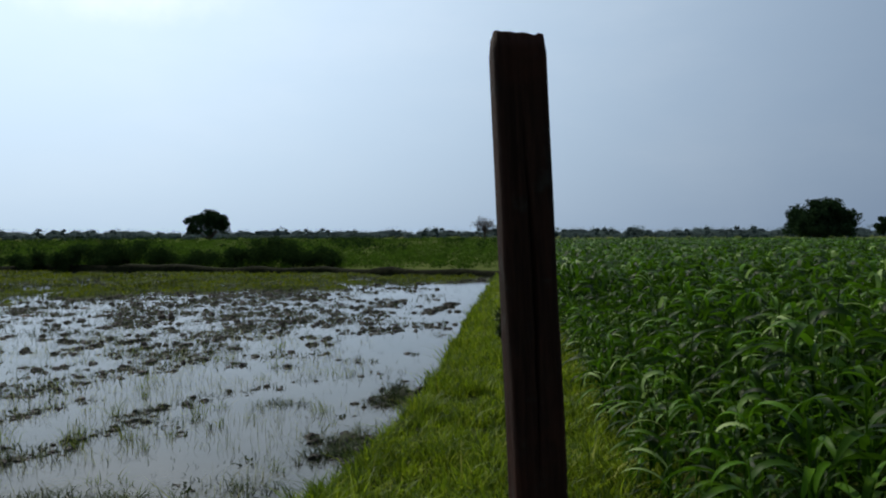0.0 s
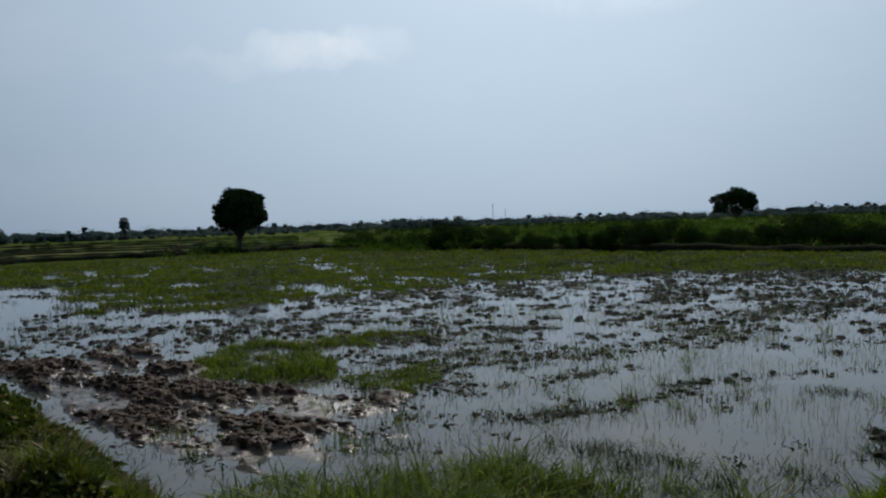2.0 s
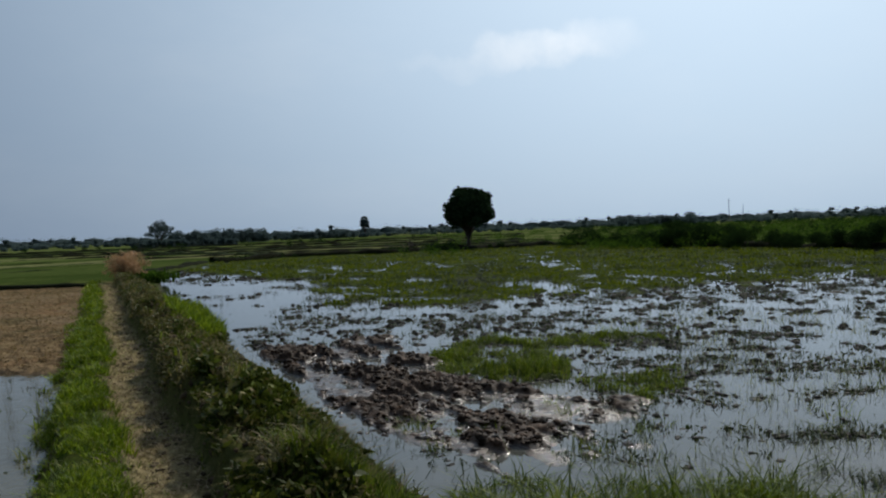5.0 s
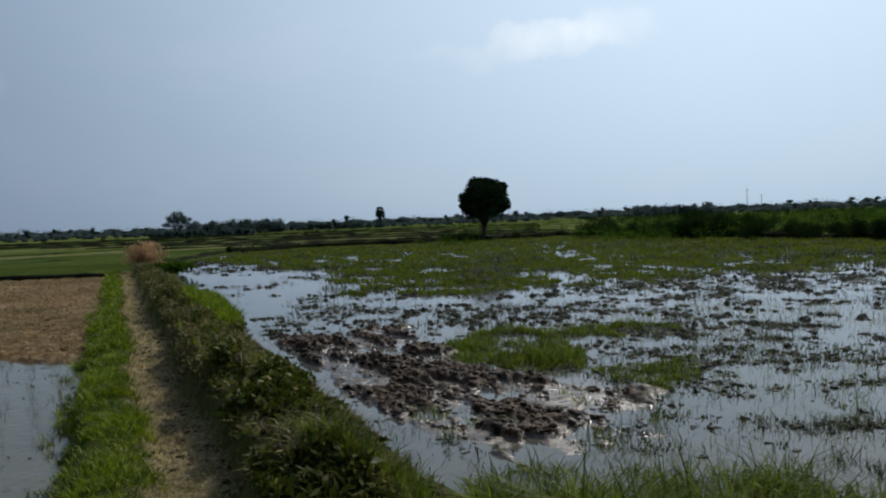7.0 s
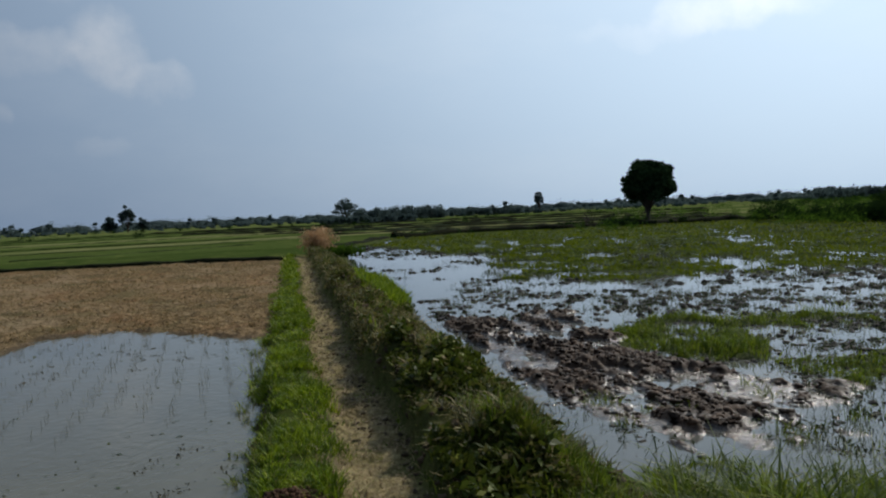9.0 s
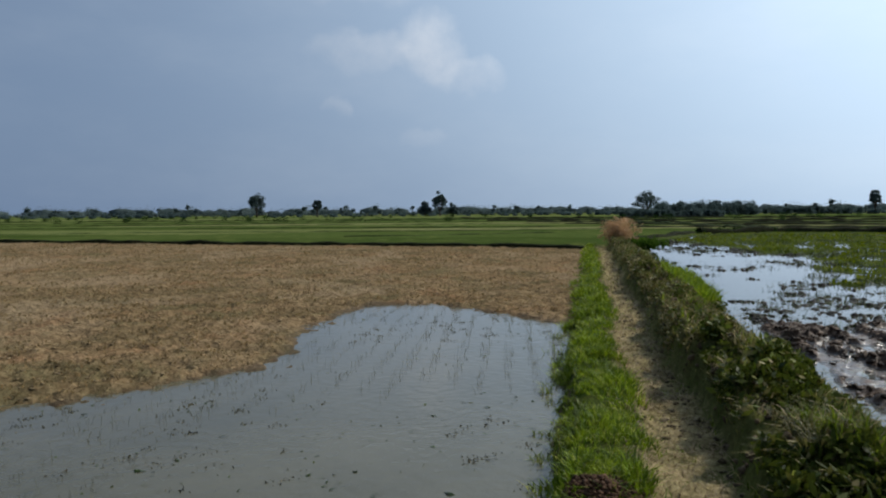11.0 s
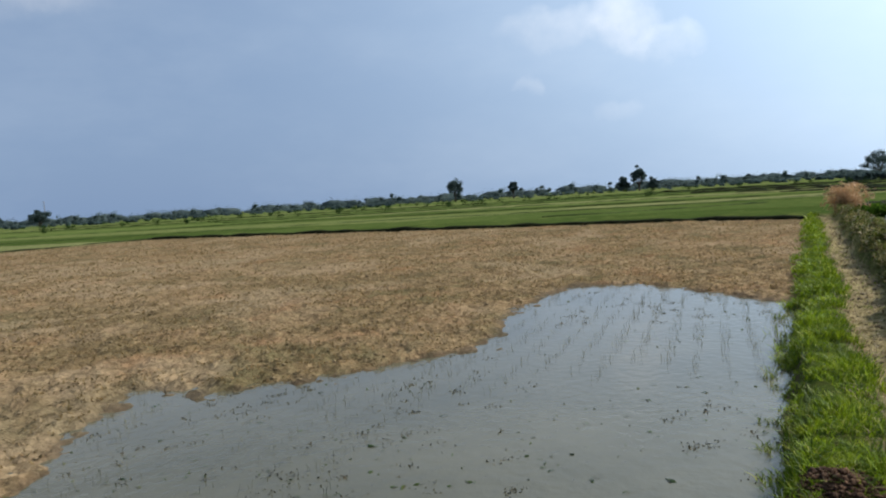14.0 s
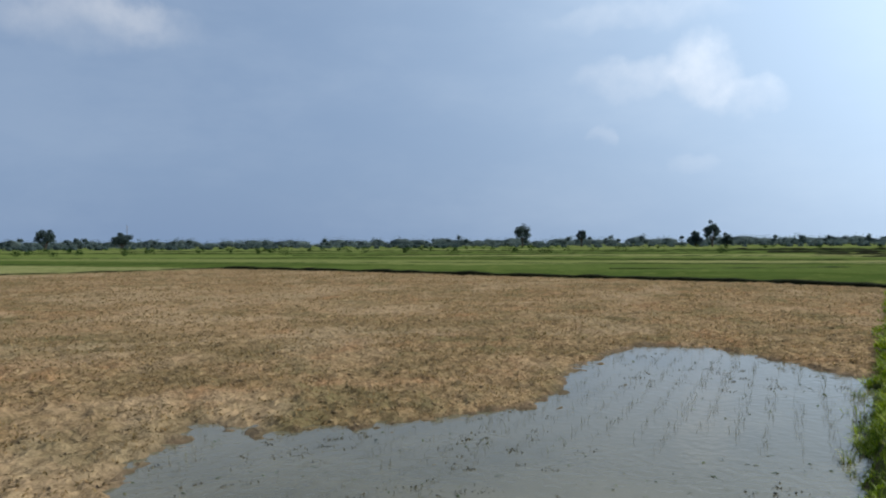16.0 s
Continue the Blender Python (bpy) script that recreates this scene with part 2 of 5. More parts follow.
# the ground: soil kinds blended by what lies where
m, n = material("ground")
place = n.put("ShaderNodeTexCoord").outputs["Object"]


def layer(name):
    return n.put("ShaderNodeAttribute", attribute_name=name).outputs["Fac"]


fine_n = n.noise(22.0, 6.0, 0.65, vec=place)
mid_n = n.noise(3.2, 5.0, 0.6, vec=place)
big_n = n.noise(0.22, 5.0, 0.6, vec=place)
warped = n.put("ShaderNodeTexNoise", {"Vector": place, "Scale": 5.0, "Detail": 3.0}).outputs["Color"]
warped = n.put("ShaderNodeVectorMath", {0: warped, 1: (0.35, 0.35, 0.0), 2: place}, operation="MULTIPLY_ADD").outputs[0]
crumb = n.put("ShaderNodeTexVoronoi", {"Vector": warped, "Scale": 8.5, "Randomness": 1.0})
pit = crumb.outputs["Distance"]
crumb = n.put("ShaderNodeSeparateColor", {0: crumb.outputs["Color"]}).outputs[0]
soil = n.ramp(fine_n, [(0.25, (0.02, 0.032, 0.006)), (0.55, (0.05, 0.075, 0.013)), (0.8, (0.10, 0.115, 0.03))])
soil = n.mix(n.span(mid_n, 0.35, 0.7, 0.0, 0.5), soil, (0.06, 0.05, 0.022))
mud = n.ramp(fine_n, [(0.25, (0.008, 0.006, 0.005)), (0.6, (0.035, 0.026, 0.02)), (0.85, (0.12, 0.085, 0.064))])
dry = n.ramp(fine_n, [(0.34, (0.092, 0.060, 0.031)), (0.5, (0.186, 0.125, 0.067)), (0.66, (0.30, 0.212, 0.118))])
patchy = n.noise(0.55, 7.0, 0.66, vec=place, warp=0.8)
dry = n.mix(n.span(crumb, 0.58, 0.92, 0.0, 0.4), dry, (0.085, 0.064, 0.032))
dry = n.mix(n.span(crumb, 0.30, 0.08, 0.0, 0.45), dry, (0.28, 0.21, 0.115))
dry = n.mix(n.span(patchy, 0.50, 0.62, 0.0, 0.72), dry, (0.100, 0.088, 0.043))
dry = n.mix(n.span(patchy, 0.47, 0.35, 0.0, 0.62), dry, (0.215, 0.118, 0.060))
dry = n.mix(n.span(big_n, 0.46, 0.62, 0.0, 0.6), dry, (0.235, 0.165, 0.095))
dry = n.mix(n.span(n.noise(0.3, 5.0, 0.62, vec=place, warp=1.2), 0.50, 0.63, 0.0, 0.5), dry, (0.105, 0.083, 0.043))
dry = n.mix(n.span(mid_n, 0.50, 0.66, 0.0, 0.5), dry, (0.105, 0.072, 0.037))
dry = n.mix(n.span(n.noise(0.16, 4.0, 0.6, vec=place, warp=1.5), 0.50, 0.62, 0.0, 0.45), dry, (0.29, 0.215, 0.135))
# shade in the gaps between clods, painted as darker soil
dry = n.mix(n.span(pit, 0.40, 0.80, 0.0, 0.40), dry, (0.045, 0.032, 0.017))
trail = n.ramp(fine_n, [(0.25, (0.080, 0.060, 0.028)), (0.5, (0.26, 0.205, 0.108)), (0.75, (0.46, 0.38, 0.21))])
trail = n.mix(n.span(mid_n, 0.48, 0.70, 0.0, 0.8), trail, (0.08, 0.055, 0.03))
trail = n.mix(n.span(crumb, 0.7, 1.0, 0.0, 0.6), trail, (0.06, 0.065, 0.018))
wet_grass = n.ramp(fine_n, [(0.25, (0.016, 0.027, 0.004)), (0.6, (0.05, 0.07, 0.009)), (0.85, (0.10, 0.11, 0.02))])
# far plots: long strips of young rice, stubble and standing water colours
turned = n.put("ShaderNodeMapping", {"Vector": place, "Rotation": (0, 0, radians(14.0)), "Scale": (1 / 13.0, 1 / 90.0, 1.0)}).outputs[0]
plots = n.put("ShaderNodeTexVoronoi", {"Vector": turned, "Scale": 1.0, "Randomness": 0.55}, distance="CHEBYCHEV").outputs["Color"]
plot_v = n.put("ShaderNodeSeparateColor", {0: plots}).outputs[0]
far = n.ramp(plot_v, [(0.15, (0.038, 0.058, 0.014)), (0.3, (0.10, 0.125, 0.037)), (0.42, (0.055, 0.082, 0.02)), (0.55, (0.13, 0.142, 0.052)), (0.68, (0.07, 0.10, 0.025)), (0.85, (0.16, 0.16, 0.07))])
far = n.mix(n.span(big_n, 0.35, 0.7, 0.0, 0.4), far, (0.06, 0.085, 0.024))
far = n.mix(n.span(n.noise(1.4, 7.0, 0.72, vec=place), 0.45, 0.62, 0.0, 0.55), far, (0.034, 0.056, 0.013))
far = n.mix(n.span(n.noise(0.5, 6.0, 0.7, vec=place, warp=1.0), 0.52, 0.66, 0.0, 0.45), far, (0.125, 0.132, 0.04))
col = n.mix(layer("far"), soil, far)
col = n.mix(layer("dry"), col, dry)
col = n.mix(layer("mud"), col, mud)
col = n.mix(layer("sward"), col, wet_grass)
col = n.mix(layer("trail"), col, trail)
wet = layer("mud")
rough = n.math("SUBTRACT", 0.95, n.math("MULTIPLY", wet, 0.22))
sheen = n.math("MULTIPLY", wet, 0.14)
height = n.math("ADD", n.math("MULTIPLY", fine_n, 0.03), n.math("MULTIPLY", mid_n, 0.05))
height = n.math("ADD", height, n.math("MULTIPLY", n.math("MULTIPLY", n.math("SUBTRACT", n.math("MULTIPLY", crumb, 0.6), pit), layer("dry")), 0.035))
bump = n.put("ShaderNodeBump", {"Height": height, "Strength": 0.8, "Distance": 1.0})
body = n.put("ShaderNodeBsdfPrincipled", {"Base Color": col, "Roughness": rough, "Normal": bump.outputs[0], "Specular IOR Level": sheen})
finish(n, body.outputs[0])
M_GROUND = m


# ---------------------------------------------------------------- mesh helpers


def mesh_from(name, verts, quads=None, tris=None, mat=None, smooth=False):
    """A mesh from numpy arrays."""
    quads = np.zeros((0, 4), int) if quads is None else np.asarray(quads)
    tris = np.zeros((0, 3), int) if tris is None else np.asarray(tris)
    me = bpy.data.meshes.new(name)
    me.vertices.add(len(verts))
    me.vertices.foreach_set("co", np.asarray(verts, np.float32).ravel())
    me.loops.add(quads.size + tris.size)
    me.loops.foreach_set("vertex_index", np.concatenate([quads.ravel(), tris.ravel()]).astype(np.int32))
    me.polygons.add(len(quads) + len(tris))
    starts = np.concatenate([np.arange(len(quads)) * 4, quads.size + np.arange(len(tris)) * 3])
    me.polygons.foreach_set("loop_start", starts.astype(np.int32))
    if smooth:
        me.polygons.foreach_set("use_smooth", np.ones(len(quads) + len(tris), bool))
    me.update(calc_edges=True)
    me.validate()
    if mat:
        me.materials.append(mat)
    return me


def part(name, me, parent, label=""):
    ob = new(name, me)
    ob.parent = parent
    return tagged(ob, label) if label else ob


def hash01(ix, iy, seed):
    k = (ix.astype(np.int64) * 374761393 + iy.astype(np.int64) * 668265263 + seed * 144269504) & 0xFFFFFFFF
    k = ((k ^ (k >> 13)) * 1274126177) & 0xFFFFFFFF
    return ((k ^ (k >> 16)) & 0xFFFF) / 65535.0


def value_noise(x, y, seed):
    ix, iy = np.floor(x), np.floor(y)
    fx, fy = x - ix, y - iy
    fx, fy = fx * fx * (3 - 2 * fx), fy * fy * (3 - 2 * fy)
    a, b = hash01(ix, iy, seed), hash01(ix + 1, iy, seed)
    c, d = hash01(ix, iy + 1, seed), hash01(ix + 1, iy + 1, seed)
    return (a + (b - a) * fx) * (1 - fy) + (c + (d - c) * fx) * fy


def fbm(x, y, freq, seed, octaves=4, gain=0.5):
    total, amp, norm = 0.0, 1.0, 0.0
    for i in range(octaves):
        total = total + amp * value_noise(x * freq + 17.3 * i, y * freq - 9.1 * i, seed + i)
        norm += amp
        amp, freq = amp * gain, freq * 2.03
    return total / norm


def step(v, a, b):
    t = np.clip((v - a) / (b - a), 0, 1)
    return t * t * (3 - 2 * t)


def depth_in(x, y, poly):
    """How far inside a polygon (positive) or outside it (negative) points lie."""
    p = np.asarray(poly, float)
    q = np.roll(p, -1, axis=0)
    best = np.full(np.shape(x), 1e9)
    odd = np.zeros(np.shape(x), bool)
    for (ax, ay), (bx, by) in zip(p, q):
        ex, ey = bx - ax, by - ay
        t = np.clip(((x - ax) * ex + (y - ay) * ey) / (ex * ex + ey * ey), 0, 1)
        best = np.minimum(best, (x - ax - t * ex) ** 2 + (y - ay - t * ey) ** 2)
        if ay != by:
            odd ^= ((ay > y) != (by > y)) & (x < ex * (y - ay) / ey + ax)
    return np.where(odd, 1, -1) * np.sqrt(best)


# ---------------------------------------------------------------- plan
PADDY = [(-3.9, 2.5), (-3.4, 2.7), (-2.9, 3.0), (-2.4, 3.4), (-1.9, 3.5), (-1.2, 3.6), (-0.7, 4.2), (-0.35, 5.4), (0.0, 6.9), (0.36, 10.1), (0.85, 15.3), (1.94, 24.9),
         (2.6, 31.0), (-4.5, 34.0), (-14.0, 36.0), (-25.0, 39.0), (-44.8, 44.0), (-48.0, 42.2), (-50.4, 35.5), (-51.0, 29.0), (-53.8, 22.0), (-53.0, 15.6), (-40.0, 8.9), (-34.0, 7.7),
         (-26.0, 6.05), (-21.5, 5.25), (-14.0, 4.15), (-11.6, 3.75), (-8.5, 3.3), (-5.5, 2.8), (-4.5, 2.6)]
FALLOW = [(-2.2, 0.05), (-5.05, 0.46), (-10.7, 1.32), (-17.0, 2.3), (-27.2, 3.9), (-32.5, 4.6), (-34.3, 1.0), (-37.0, -9.4), (-41.0, -21.0), (-44.5, -36.0),
          (-30.0, -41.5), (-15.0, -46.0), (5.0, -50.0), (3.0, -20.0), (-0.8, -6.0), (-1.2, -2.0)]
POND = [(-2.0, 0.2), (-11.0, 1.45), (-11.7, 0.9), (-12.4, 0.2), (-13.5, -0.8), (-13.6, -1.9), (-12.5, -2.3), (-10.6, -2.45), (-8.9, -2.4), (-8.2, -2.4),
        (-7.2, -3.15), (-6.5, -3.75), (-6.2, -4.4), (-6.2, -5.0), (-6.1, -5.4), (-5.0, -4.9), (-4.1, -4.4), (-2.6, -4.2), (-1.2, -3.4), (-1.0, -1.5)]
SWARD = [(-27.0, 11.5), (-17.0, 7.4), (-14.3, 8.7), (-14.0, 12.0), (-12.4, 16.0), (-11.5, 19.0), (-9.0, 22.5), (-3.0, 24.5), (2.0, 29.0), (4.0, 33.0),
         (-18.0, 40.0), (-46.0, 46.0), (-52.0, 41.0), (-54.0, 29.0), (-57.0, 15.5), (-46.0, 11.2), (-40.0, 10.4), (-35.0, 11.0), (-30.0, 10.9)]
ISLES = [[(-7.5, 5.0), (-8.7, 5.6), (-9.3, 6.5), (-9.5, 7.3), (-8.5, 7.6), (-7.1, 6.6), (-6.3, 6.0), (-6.5, 5.4), (-7.0, 5.15)],
         [(-8.5, 7.5), (-8.7, 8.5), (-7.8, 9.3), (-7.3, 9.0), (-7.2, 7.8), (-7.6, 7.1)],
         [(-6.05, 5.95), (-6.0, 6.5), (-5.8, 6.9), (-6.3, 7.6), (-5.8, 7.35), (-5.05, 6.4), (-4.9, 5.8), (-5.35, 5.6)]]
POOL = [(-30.0, 8.0), (-28.5, 9.0), (-20.0, 7.3), (-14.2, 5.3), (-14.6, 4.6), (-21.6, 6.0)]
ISLE_FIELD = [(-9.9, 4.7), (-9.9, 9.6), (-4.6, 9.6), (-4.6, 4.7)]
MUDBANK = [(-12.4, 3.95), (-11.0, 4.3), (-10.4, 4.9), (-11.4, 5.8), (-10.6, 5.95), (-9.5, 5.5), (-8.3, 5.35), (-6.9, 5.0), (-6.1, 5.4), (-5.3, 5.35), (-4.5, 5.1),
           (-4.2, 4.5), (-4.3, 3.8), (-4.7, 3.35), (-5.15, 3.05), (-6.2, 3.2), (-7.2, 3.3), (-8.7, 3.45), (-10.4, 3.7)]


def bund_across(x):
    """Foot of the footpath bund on the side of the fallow field."""
    return -0.32 - 0.155 * x + 0.045 * np.sin(0.9 * x) + 0.03 * np.sin(2.1 * x + 1.0)


def shore(x, y):
    """x of the water's edge along the corn bund, and how far to the right of it a point lies."""
    edge = np.interp(y, [3.0, 5.4, 6.9, 10.1, 15.3, 24.9, 31.0, 60.0], [-0.9, -0.35, 0.0, 0.36, 0.85, 1.94, 2.6, 5.8])
    return x - edge


def furrowed(x, y, freq, seed, octaves=4):
    """Noise drawn out along the plough's way."""
    u, w = x * 0.37 + y * 0.93, x * 0.93 - y * 0.37
    return fbm(u * 0.55 + 3.0 * fbm(x, y, 0.5, seed + 40, 2), w, freq, seed, octaves)


def clumps(x, y):
    """How much turned mud stands out of the paddy's water, 0 to 1."""
    open_water = step(shore(x, y), -4.6, -0.8) * step(-y, -31.0, -23.0)
    corner = step(-x, 8.0, 11.0) * step(-y, -12.0, -8.5) * 0.28 + 0.8 * step(depth_in(x, y, POOL), -0.5, 0.4)
    rough_patch = fbm(x, y, 0.35, 31, 3)
    return np.clip(0.35 + 1.2 * (rough_patch - 0.4) + 0.35 * step(y, 11.0, 17.0) - 0.8 * open_water - corner, 0, 1)


def isle_depth(x, y):
    """How far inside one of the grass islands points lie."""
    return np.maximum.reduce([depth_in(x, y, p) for p in ISLES])


def isle_cover(x, y):
    """The grass island is broken by wet gaps."""
    return step(fbm(x * 0.8, y * 1.25, 1.3, 213, 4), 0.33, 0.42)


def bank_furrow(x, y):
    """Furrows of the mud bank."""
    return fbm(x * 0.66, y * 1.5 + 0.9 * fbm(x, y, 0.7, 221, 2), 2.5, 223, 4)


def weedy_mounds(x, y):
    """Two small mounds of mud and weed near the corn bank."""
    a = np.exp(-(((x + 0.45) / 0.28) ** 2 + ((y - 6.4) / 0.5) ** 2))
    b = np.exp(-(((x + 0.14) / 0.26) ** 2 + ((y - 8.35) / 0.42) ** 2))
    return 1.3 * a + 1.8 * b


def chunks(x, y, cell, seed):
    """Height field of broken clods: one rough dome for each cell of a jittered grid."""
    wx = x / cell + 0.9 * (fbm(x, y, 1.7 / cell, seed, 2) - 0.5)
    wy = y / cell + 0.9 * (fbm(x, y, 1.7 / cell, seed + 5, 2) - 0.5)
    ix, iy = np.floor(wx), np.floor(wy)
    best = np.zeros(np.shape(x))
    for dx in (-1, 0, 1):
        for dy in (-1, 0, 1):
            cx, cy = ix + dx, iy + dy
            jx, jy = cx + hash01(cx, cy, seed + 1), cy + hash01(cx, cy, seed + 2)
            tall = 0.25 + 0.75 * hash01(cx, cy, seed + 3) ** 1.5
            d2 = (wx - jx) ** 2 + (wy - jy) ** 2
            best = np.maximum(best, tall * np.sqrt(np.clip(1 - d2 / (0.35 + 0.35 * tall), 0, 1)))
    return best


def relief(x, y):
    """Height of the ground and its soil kinds."""
    n1, n2, n3 = fbm(x, y, 0.8, 3), fbm(x, y, 3.1, 11), fbm(x, y, 8.0, 23, 3)
    r = np.hypot(x, y)
    near = step(-r, -60.0, -25.0)
    land = 0.13 + 0.08 * (n1 - 0.5) + 0.06 * (n2 - 0.5) * near
    # footpath bund with its ridge of dug earth
    v = y - bund_across(x)
    along = step(-x, 2.2, 4.0) * step(x, -37.0, -33.0)
    crest = 0.32 * step(v, 1.0, 1.12) * step(-v, -2.05, -1.4) * (0.12 + 0.55 * n2 + 0.3 * n3 + 0.95 * chunks(x, y, 0.42, 501)) * along
    strip = 0.08 * step(v, -0.05, 0.12) * step(-v, -0.62, -0.4) * along
    worn = step(v, 0.42, 0.55) * step(-v, -1.1, -0.85) * step(-x, 0.5, 2.5) * step(x, -36.0, -31.0)
    land = land + crest + strip + worn * (0.03 * (n3 - 0.5) - 0.01)
    corn_side = step(shore(x, y), 0.1, 0.9) * step(y, 0.0, 2.0) * step(r, 0.0, 3.0)
    land = land + 0.05 * corn_side
    # paddy bed
    a = depth_in(x, y, PADDY) + 0.22 * (fbm(x, y, 2.2, 41, 3) - 0.5)
    sward = step(depth_in(x, y, SWARD) + 3.4 * (fbm(x, y, 0.7, 51, 4) - 0.5), -0.4, 0.4)
    isle = step(isle_depth(x, y) + 0.5 * (n2 - 0.5), -0.15, 0.2) * isle_cover(x, y)
    bank = step(depth_in(x, y, MUDBANK) + 0.7 * (n2 - 0.5), -0.25, 0.25)
    lumps = clumps(x, y)
    streak = furrowed(x, y, 1.5, 61)
    bed = -0.06 + 0.05 * (n2 - 0.5) + 0.20 * np.clip(streak - 0.50, 0, 1) * (0.12 + 1.1 * lumps) + 0.11 * (n3 - 0.5) * lumps
    gaps = 0.08 * np.maximum(step(fbm(x, y * 1.5, 1.0, 71, 4), 0.50, 0.61), step(fbm(x, y, 1.3, 73, 3), 0.57, 0.66))
    bed = np.clip(bed, -0.09, 0.05)
    bed = bed + sward * (0.085 - gaps + 0.03 * (n3 - 0.5)) + isle * (0.06 + 0.13 * (n2 - 0.5)) + bank * 0.02 + 0.06 * weedy_mounds(x, y)
    inside = step(a, -0.14, 0.14)
    z = land * (1 - inside) + bed * inside
    # fallow field with its pond
    b = depth_in(x, y, FALLOW) + 0.12 * (fbm(x, y, 2.6, 81, 3) - 0.5)
    pond = step(depth_in(x, y, POND) + 0.5 * (fbm(x, y, 1.1, 91, 4) - 0.5), -0.3, 0.45)
    floor_z = 0.045 + 0.11 * (n2 - 0.5) + 0.13 * (n3 - 0.5) - 0.115 * pond
    in_b = step(b, -0.1, 0.1)
    z = z * (1 - in_b) + floor_z * in_b
    far = step(r, 30.0, 36.0) * (1 - inside) * (1 - in_b)
    z = z - far * 0.03
    kinds = {
        "mud": np.clip(inside * (1 - np.maximum(sward * 0.85, isle * 0.8)) + in_b * step(pond, 0.06, 0.40) * 0.55, 0, 1),
        "sward": np.clip(inside * np.maximum(sward * 0.8, isle * 0.75), 0, 1),
        "dry": np.clip(in_b + crest * 0.9, 0, 1),
        "trail": np.clip(worn * (0.55 + 0.6 * n2), 0, 1) * (1 - inside) * (1 - in_b),
        "far": far,
    }
    return z, kinds


def ground_z(x, y):
    return relief(np.atleast_1d(np.asarray(x, float)), np.atleast_1d(np.asarray(y, float)))[0]


# ---------------------------------------------------------------- ground and water
def build_ground():
    radii = [0.25]
    while radii[-1] < 3200:
        r = radii[-1]
        radii.append(r + (max(0.035, 0.008 * r) if r < 62 else 0.035 * r))
    radii = np.array(radii)
    yaw = np.radians(np.concatenate([np.arange(-42, 162, 0.4), np.arange(162, 318, 4.0)]))
    rr, aa = np.meshgrid(radii, yaw, indexing="ij")
    x, y = -rr * np.sin(aa), rr * np.cos(aa)
    z, kinds = relief(x.ravel(), y.ravel())
    nr, na = rr.shape
    i, j = np.meshgrid(np.arange(nr - 1), np.arange(na), indexing="ij")
    k = (j + 1) % na
    quads = np.stack([i * na + j, i * na + k, (i + 1) * na + k, (i + 1) * na + j], -1).reshape(-1, 4)[:, ::-1]
    verts = np.stack([x.ravel(), y.ravel(), z], -1)
    verts = np.vstack([verts, [[0, 0, float(ground_z(0, 0)[0])]]])
    hub = len(verts) - 1
    j = np.arange(na)
    tris = np.stack([np.full(na, hub), (j + 1) % na, j], -1)[:, ::-1]
    me = mesh_from("ground", verts, quads, tris, M_GROUND, smooth=True)
    for key, val in kinds.items():
        at = me.attributes.new(key, "FLOAT", "POINT")
        at.data.foreach_set("value", np.append(val, 0.0).astype(np.float32))
    ob = new("ground", me)
    tagged(ob, "flat farmland of grassy bunds, ploughed mud and dry soil", "ground", kind="structure")


build_ground()


def build_water(name, poly, label, mat, grow=0.3):
    p = np.array(poly)
    before, after = np.roll(p, 1, 0), np.roll(p, -1, 0)
    t = after - before
    nrm = np.stack([t[:, 1], -t[:, 0]], -1) / np.linalg.norm(t, axis=1)[:, None]
    if np.mean(depth_in(p[:, 0] + nrm[:, 0] * 0.05, p[:, 1] + nrm[:, 1] * 0.05, poly)) > 0:
        nrm = -nrm
    p = p + nrm * grow
    bm = bmesh.new()
    f = bm.faces.new([bm.verts.new((a, b, 0.0)) for a, b in p])
    f.normal_update()
    if f.normal.z < 0:
        f.normal_flip()
    bmesh.ops.triangulate(bm, faces=bm.faces[:])
    me = bpy.data.meshes.new(name)
    bm.to_mesh(me)
    bm.free()
    me.materials.append(mat)
    tagged(new(name, me), label, "water", kind="structure")


build_water("water_paddy", PADDY, "shallow muddy water standing in the ploughed paddy", M_WATER)
build_water("water_pond", POND, "still grey puddle on the fallow field", M_POND, 0.45)


# ---------------------------------------------------------------- scattered growth
def scatter(poly, per_m2, reach=8.0, seed=0, least=0.02):
    """Random places in a polygon, thinning with the distance from the bund's corner; returns x, y and a size factor that makes up for it."""
    rng = np.random.default_rng(seed)
    p = np.array(poly)
    lo, hi = p.min(0), p.max(0)
    count = int(per_m2 * np.prod(hi - lo))
    out = []
    while count > 0:
        m = min(count, 400000)
        q = lo + rng.random((m, 2)) * (hi - lo)
        r = np.hypot(q[:, 0], q[:, 1])
        keep = rng.random(m) < np.clip((reach / np.maximum(r, 0.1)) ** 1.5, least, 1)
        q = q[keep]
        out.append(q[depth_in(q[:, 0], q[:, 1], poly) > 0])
        count -= m
    q = np.vstack(out)
    r = np.hypot(q[:, 0], q[:, 1])
    return q[:, 0], q[:, 1], np.clip((r / reach) ** 0.55, 1, 4)


